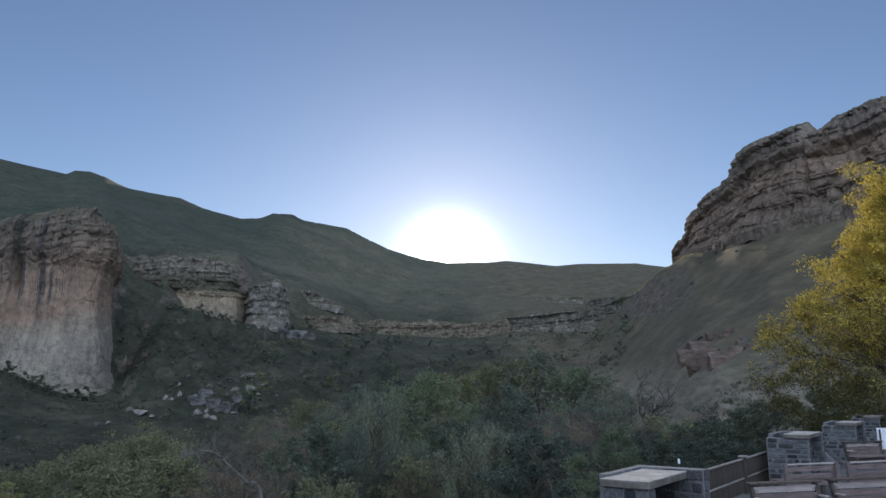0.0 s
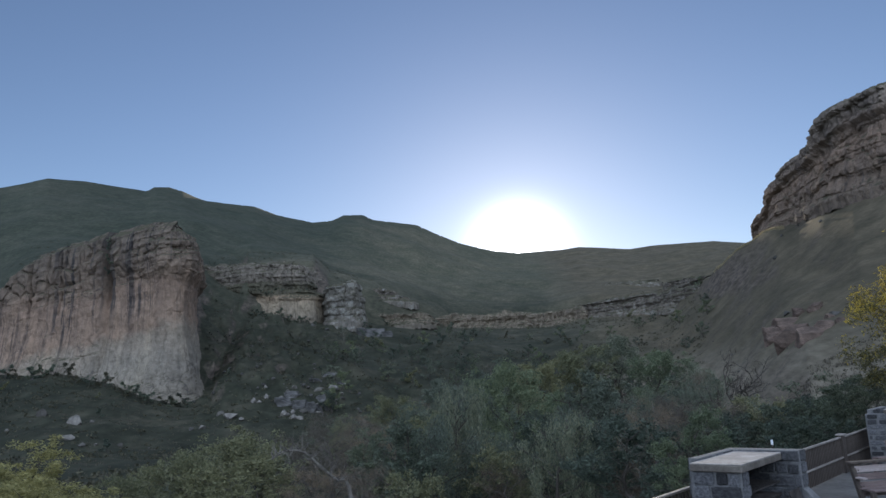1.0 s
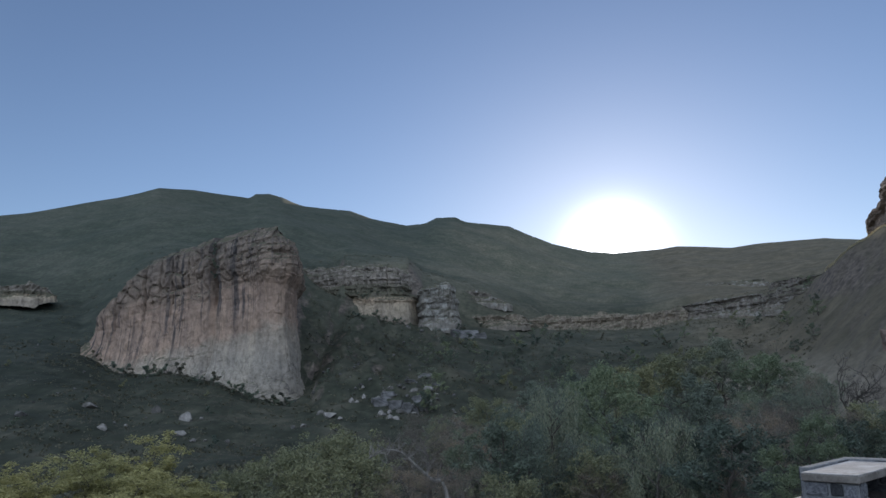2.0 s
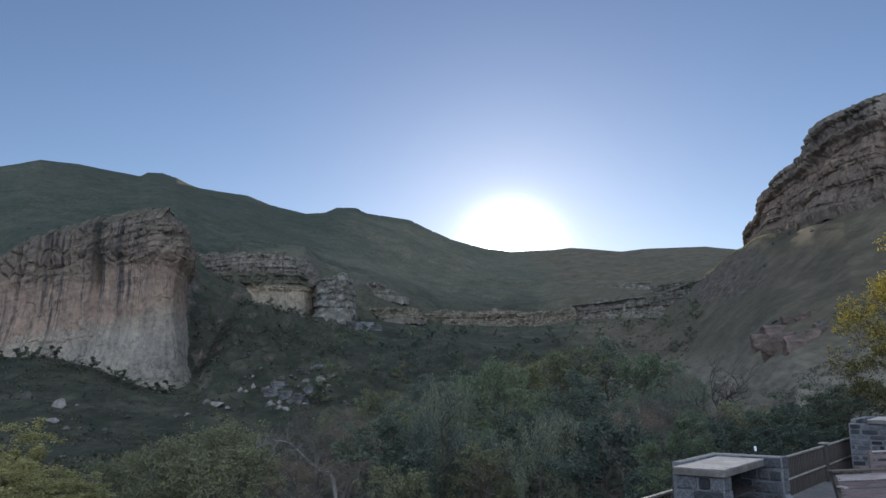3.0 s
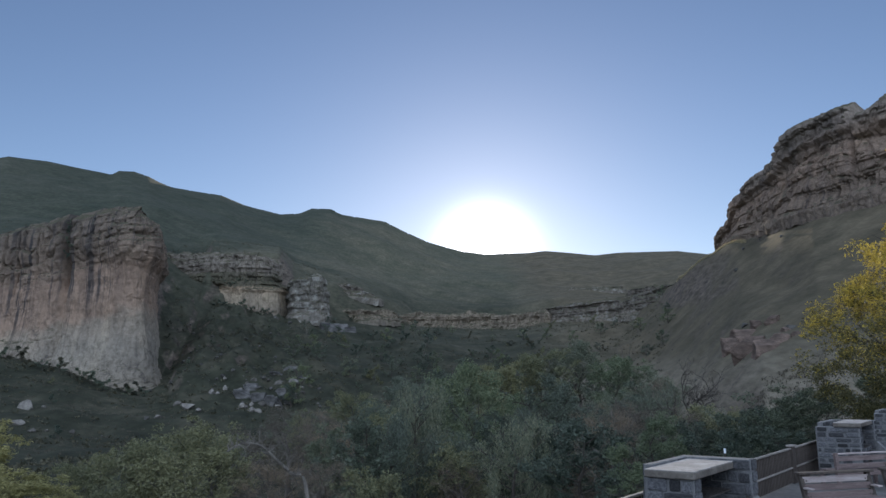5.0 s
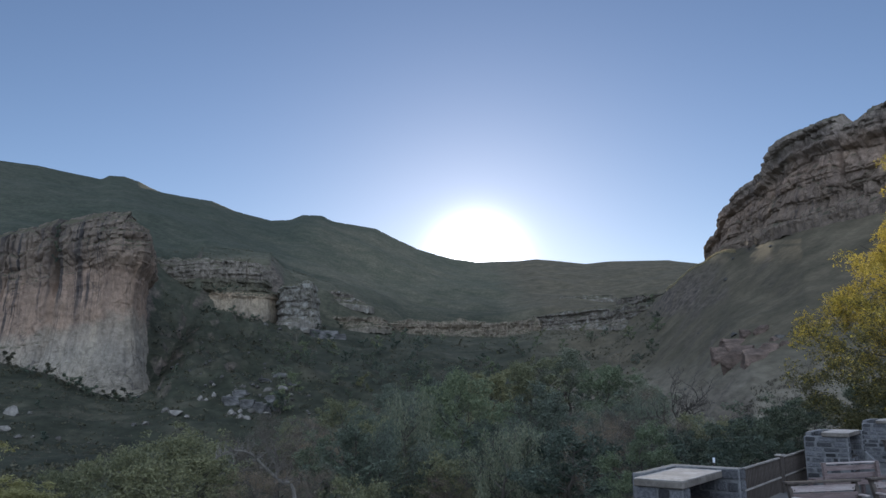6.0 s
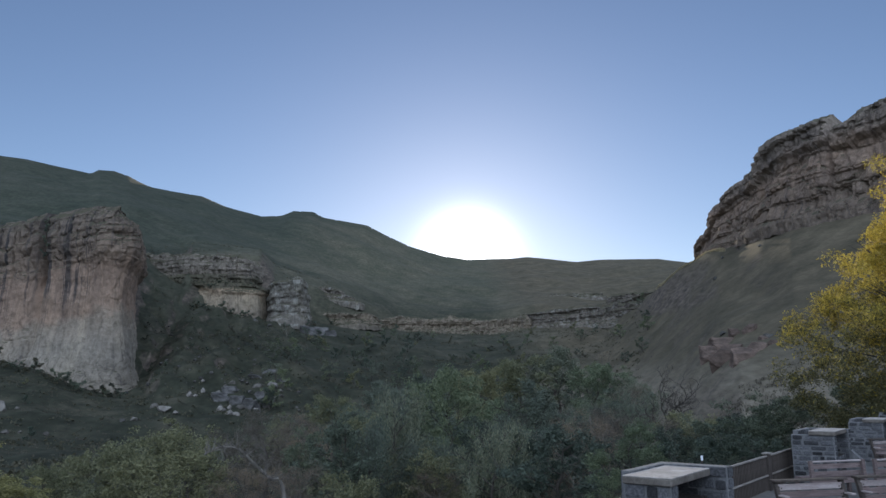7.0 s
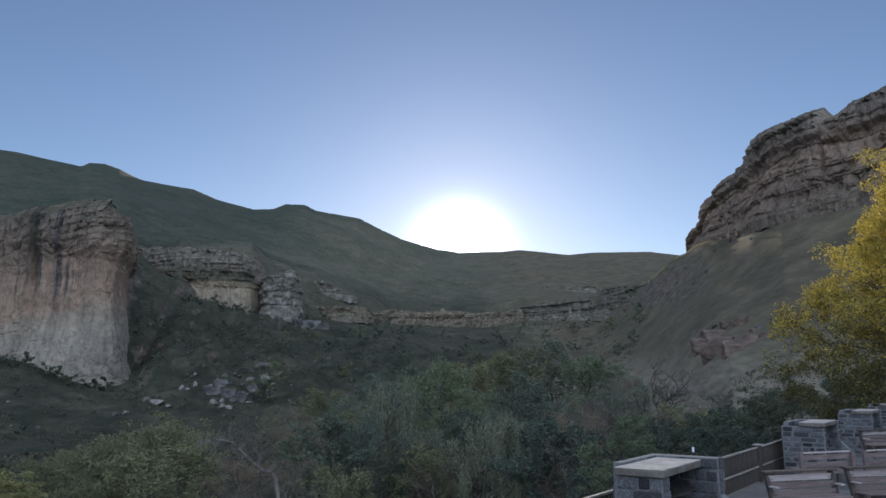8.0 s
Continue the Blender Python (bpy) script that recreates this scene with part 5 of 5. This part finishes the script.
def railing(a0, a1):
    t = new("railing")
    t.matrix_basis = at_rail(a0, 0)
    n = a1 - a0
    for z0, z1, name in ((0.86, 0.90, "top_rail"), (0.37, 0.41, "middle_rail")):
        box_part(name, (0.0, n, -0.035, 0.035, z0, z1), M_RAIL, t, 0.006)
    picket_bm = bmesh.new()
    block(picket_bm, -0.024, 0.024, -0.012, 0.012, 0.02, 0.858, 0.003)
    first_picket = part("picket", picket_bm, M_DARKWOOD, t)
    first_picket.location.x = 0.16
    k = 1
    while 0.16 + 0.125 * k < n - 0.1:
        o = new("picket", first_picket.data)
        o.parent, o.location = t, (0.16 + 0.125 * k, 0, 0)
        k += 1
    for x in (0.0, n):
        bm = bmesh.new()
        block(bm, x - 0.06, x + 0.06, -0.06, 0.06, 0, 0.93, 0.01)
        post = part("post", bm, M_DARKWOOD, t)
        bm = bmesh.new()
        block(bm, x - 0.10, x + 0.10, -0.10, 0.10, 0.93, 0.965, 0.008)
        part("cap", bm, M_RAIL, post)
    return tagged(t, "dark wooden railing of thin upright pickets", "railing", "railing bays along the terrace edge")


railing(-7.4, -3.12)
for k in range(7):
    railing(-2.98 + 6.6 * k, 3.48 + 6.6 * k)


def bench(length, planks, cap):
    """A plank bench. cap: with a thick rail over the back and splayed end posts."""
    t = new("garden_bench")
    half = length / 2
    tall = 0.56 / planks
    for i in range(planks):
        z = 0.28 + i * tall
        bm = bmesh.new()
        y = -0.2 + 0.34 * z if cap else 0.02 * i
        block(bm, -half + 0.05, half - 0.05, y - 0.015, y + 0.015, z, z + tall - (0.022 if cap else 0.065), 0.004)
        part("back_plank", bm, M_WOOD if i < planks - 1 or not cap else M_SLATLIGHT, t)
        for x in (-half + 0.12, half - 0.12):
            bm = bmesh.new()
            block(bm, x - 0.012, x + 0.012, y - 0.022, y + 0.022, z + 0.03, z + 0.054)
            part("bolt", bm, M_DARKWOOD, t)
    for i in range(4):
        bm = bmesh.new()
        block(bm, -half + 0.02, half - 0.02, -0.48 + i * 0.115, -0.385 + i * 0.115, 0.40, 0.432, 0.004)
        part("seat_plank", bm, M_WOOD, t)
    for sx in (-1, 1):
        bm = bmesh.new()
        vs = block(bm, sx * (half - 0.03) - 0.045, sx * (half - 0.03) + 0.045, 0.045, 0.12, 0, 0.86, 0.0)
        for v in vs:
            if v.co.z < 0.1:
                v.co.y += -0.26 if cap else 0.06
        part("back_leg", bm, M_DARKWOOD if cap else M_WOOD, t)
        bm = bmesh.new()
        block(bm, sx * (half - 0.03) - 0.045, sx * (half - 0.03) + 0.045, -0.46, -0.38, 0, 0.398, 0.006)
        part("front_leg", bm, M_DARKWOOD if cap else M_WOOD, t)
        if cap:
            bm = bmesh.new()
            block(bm, sx * (half - 0.03) - 0.05, sx * (half - 0.03) + 0.05, -0.26, -0.05, 0.602, 0.635, 0.006)
            part("armrest", bm, M_SLATLIGHT, t)
    if cap:
        bm = bmesh.new()
        block(bm, -half - 0.06, half + 0.06, -0.03, 0.14, 0.862, 0.905, 0.008)
        part("top_rail", bm, M_DARKWOOD, t, "dark thick top rail")
    else:
        bm = bmesh.new()
        block(bm, -half, half, 0.0, 0.09, 0.815, 0.85, 0.006)
        part("top_rail", bm, M_SLATLIGHT, t)
    return tagged(t, "weathered reddish wooden bench with a dark top rail" if cap else "weathered reddish wooden plank bench", "bench", "benches on the terrace")


def set_bench(ob, a0, p0, a1, p1, turn=0):
    c, e = Vector(rail_xy(a0, p0)), Vector(rail_xy(a1, p1))
    mid = (c + e) / 2
    ob.matrix_basis = pose(mid.x, mid.y, 0, 0, 0, math.degrees(math.atan2(e.y - c.y, e.x - c.x)) + turn)


near = bench(1.58, 4, True)
set_bench(near, 4.74, 1.52, 5.96, 2.52)
other = copy_thing(near, Matrix())
set_bench(other, 6.35, 2.72, 7.57, 3.72)
far = bench(1.68, 3, False)
set_bench(far, 9.57, 1.08, 10.92, 2.08, 180)
other = copy_thing(far, Matrix())
set_bench(other, 11.07, 2.29, 12.42, 3.29, 180)
tall_bench = bench(1.6, 5, True)
set_bench(tall_bench, 18.2, 1.36, 19.48, 2.32)
other = copy_thing(tall_bench, Matrix())
set_bench(other, 19.75, 2.6, 21.03, 3.56)


def marker_post():
    t = new("marker_post")
    az, r = 17.05, 34.0
    x, y = r * math.sin(radians(az)), r * math.cos(radians(az))
    z = ground(x, y)
    t.matrix_basis = pose(x, y, z)
    top = EYE + r * math.tan(radians(-5.05)) - z
    box_part("post", (-0.03, 0.03, -0.03, 0.03, -0.3, top - 0.2), M_DARKWOOD, t, 0.005)
    box_part("tip", (-0.04, 0.04, -0.04, 0.04, top - 0.2, top), M_WHITE, t, 0.008, "white painted tip")
    return tagged(t, "thin dark post with a white tip", "post")


marker_post()


def board():
    t = new("notice_board")
    t.matrix_basis = at_rail(21.5, 2.55, 0, 100)
    box_part("panel", (-0.55, 0.55, -0.02, 0.02, 0.45, 1.25), M_WHITE, t, 0.006, "plain white panel")
    for x in (-0.45, 0.45):
        box_part("leg", (x - 0.03, x + 0.03, 0.022, 0.07, 0, 1.2), M_DARKWOOD, t, 0.005)
    return tagged(t, "plain white board standing on the terrace", "board")


board()

bm = bmesh.new()
block(bm, -7.5, 44, -26, 0.12, -2.6, 0.0)
floor_ob = tagged(part("terrace_floor", bm, M_PAVE, None), "grey paved viewing terrace with a stone edge", "terrace", kind="structure")
floor_ob.matrix_basis = at_rail(0, 0)
bm = bmesh.new()
block(bm, -22, -7.504, -26, 1, -2.6, 1.2)
upper = tagged(part("upper_terrace", bm, M_PAVE, None), "plain raised terrace beside the lower one", "terrace", kind="structure")
upper.matrix_basis = at_rail(0, 0)
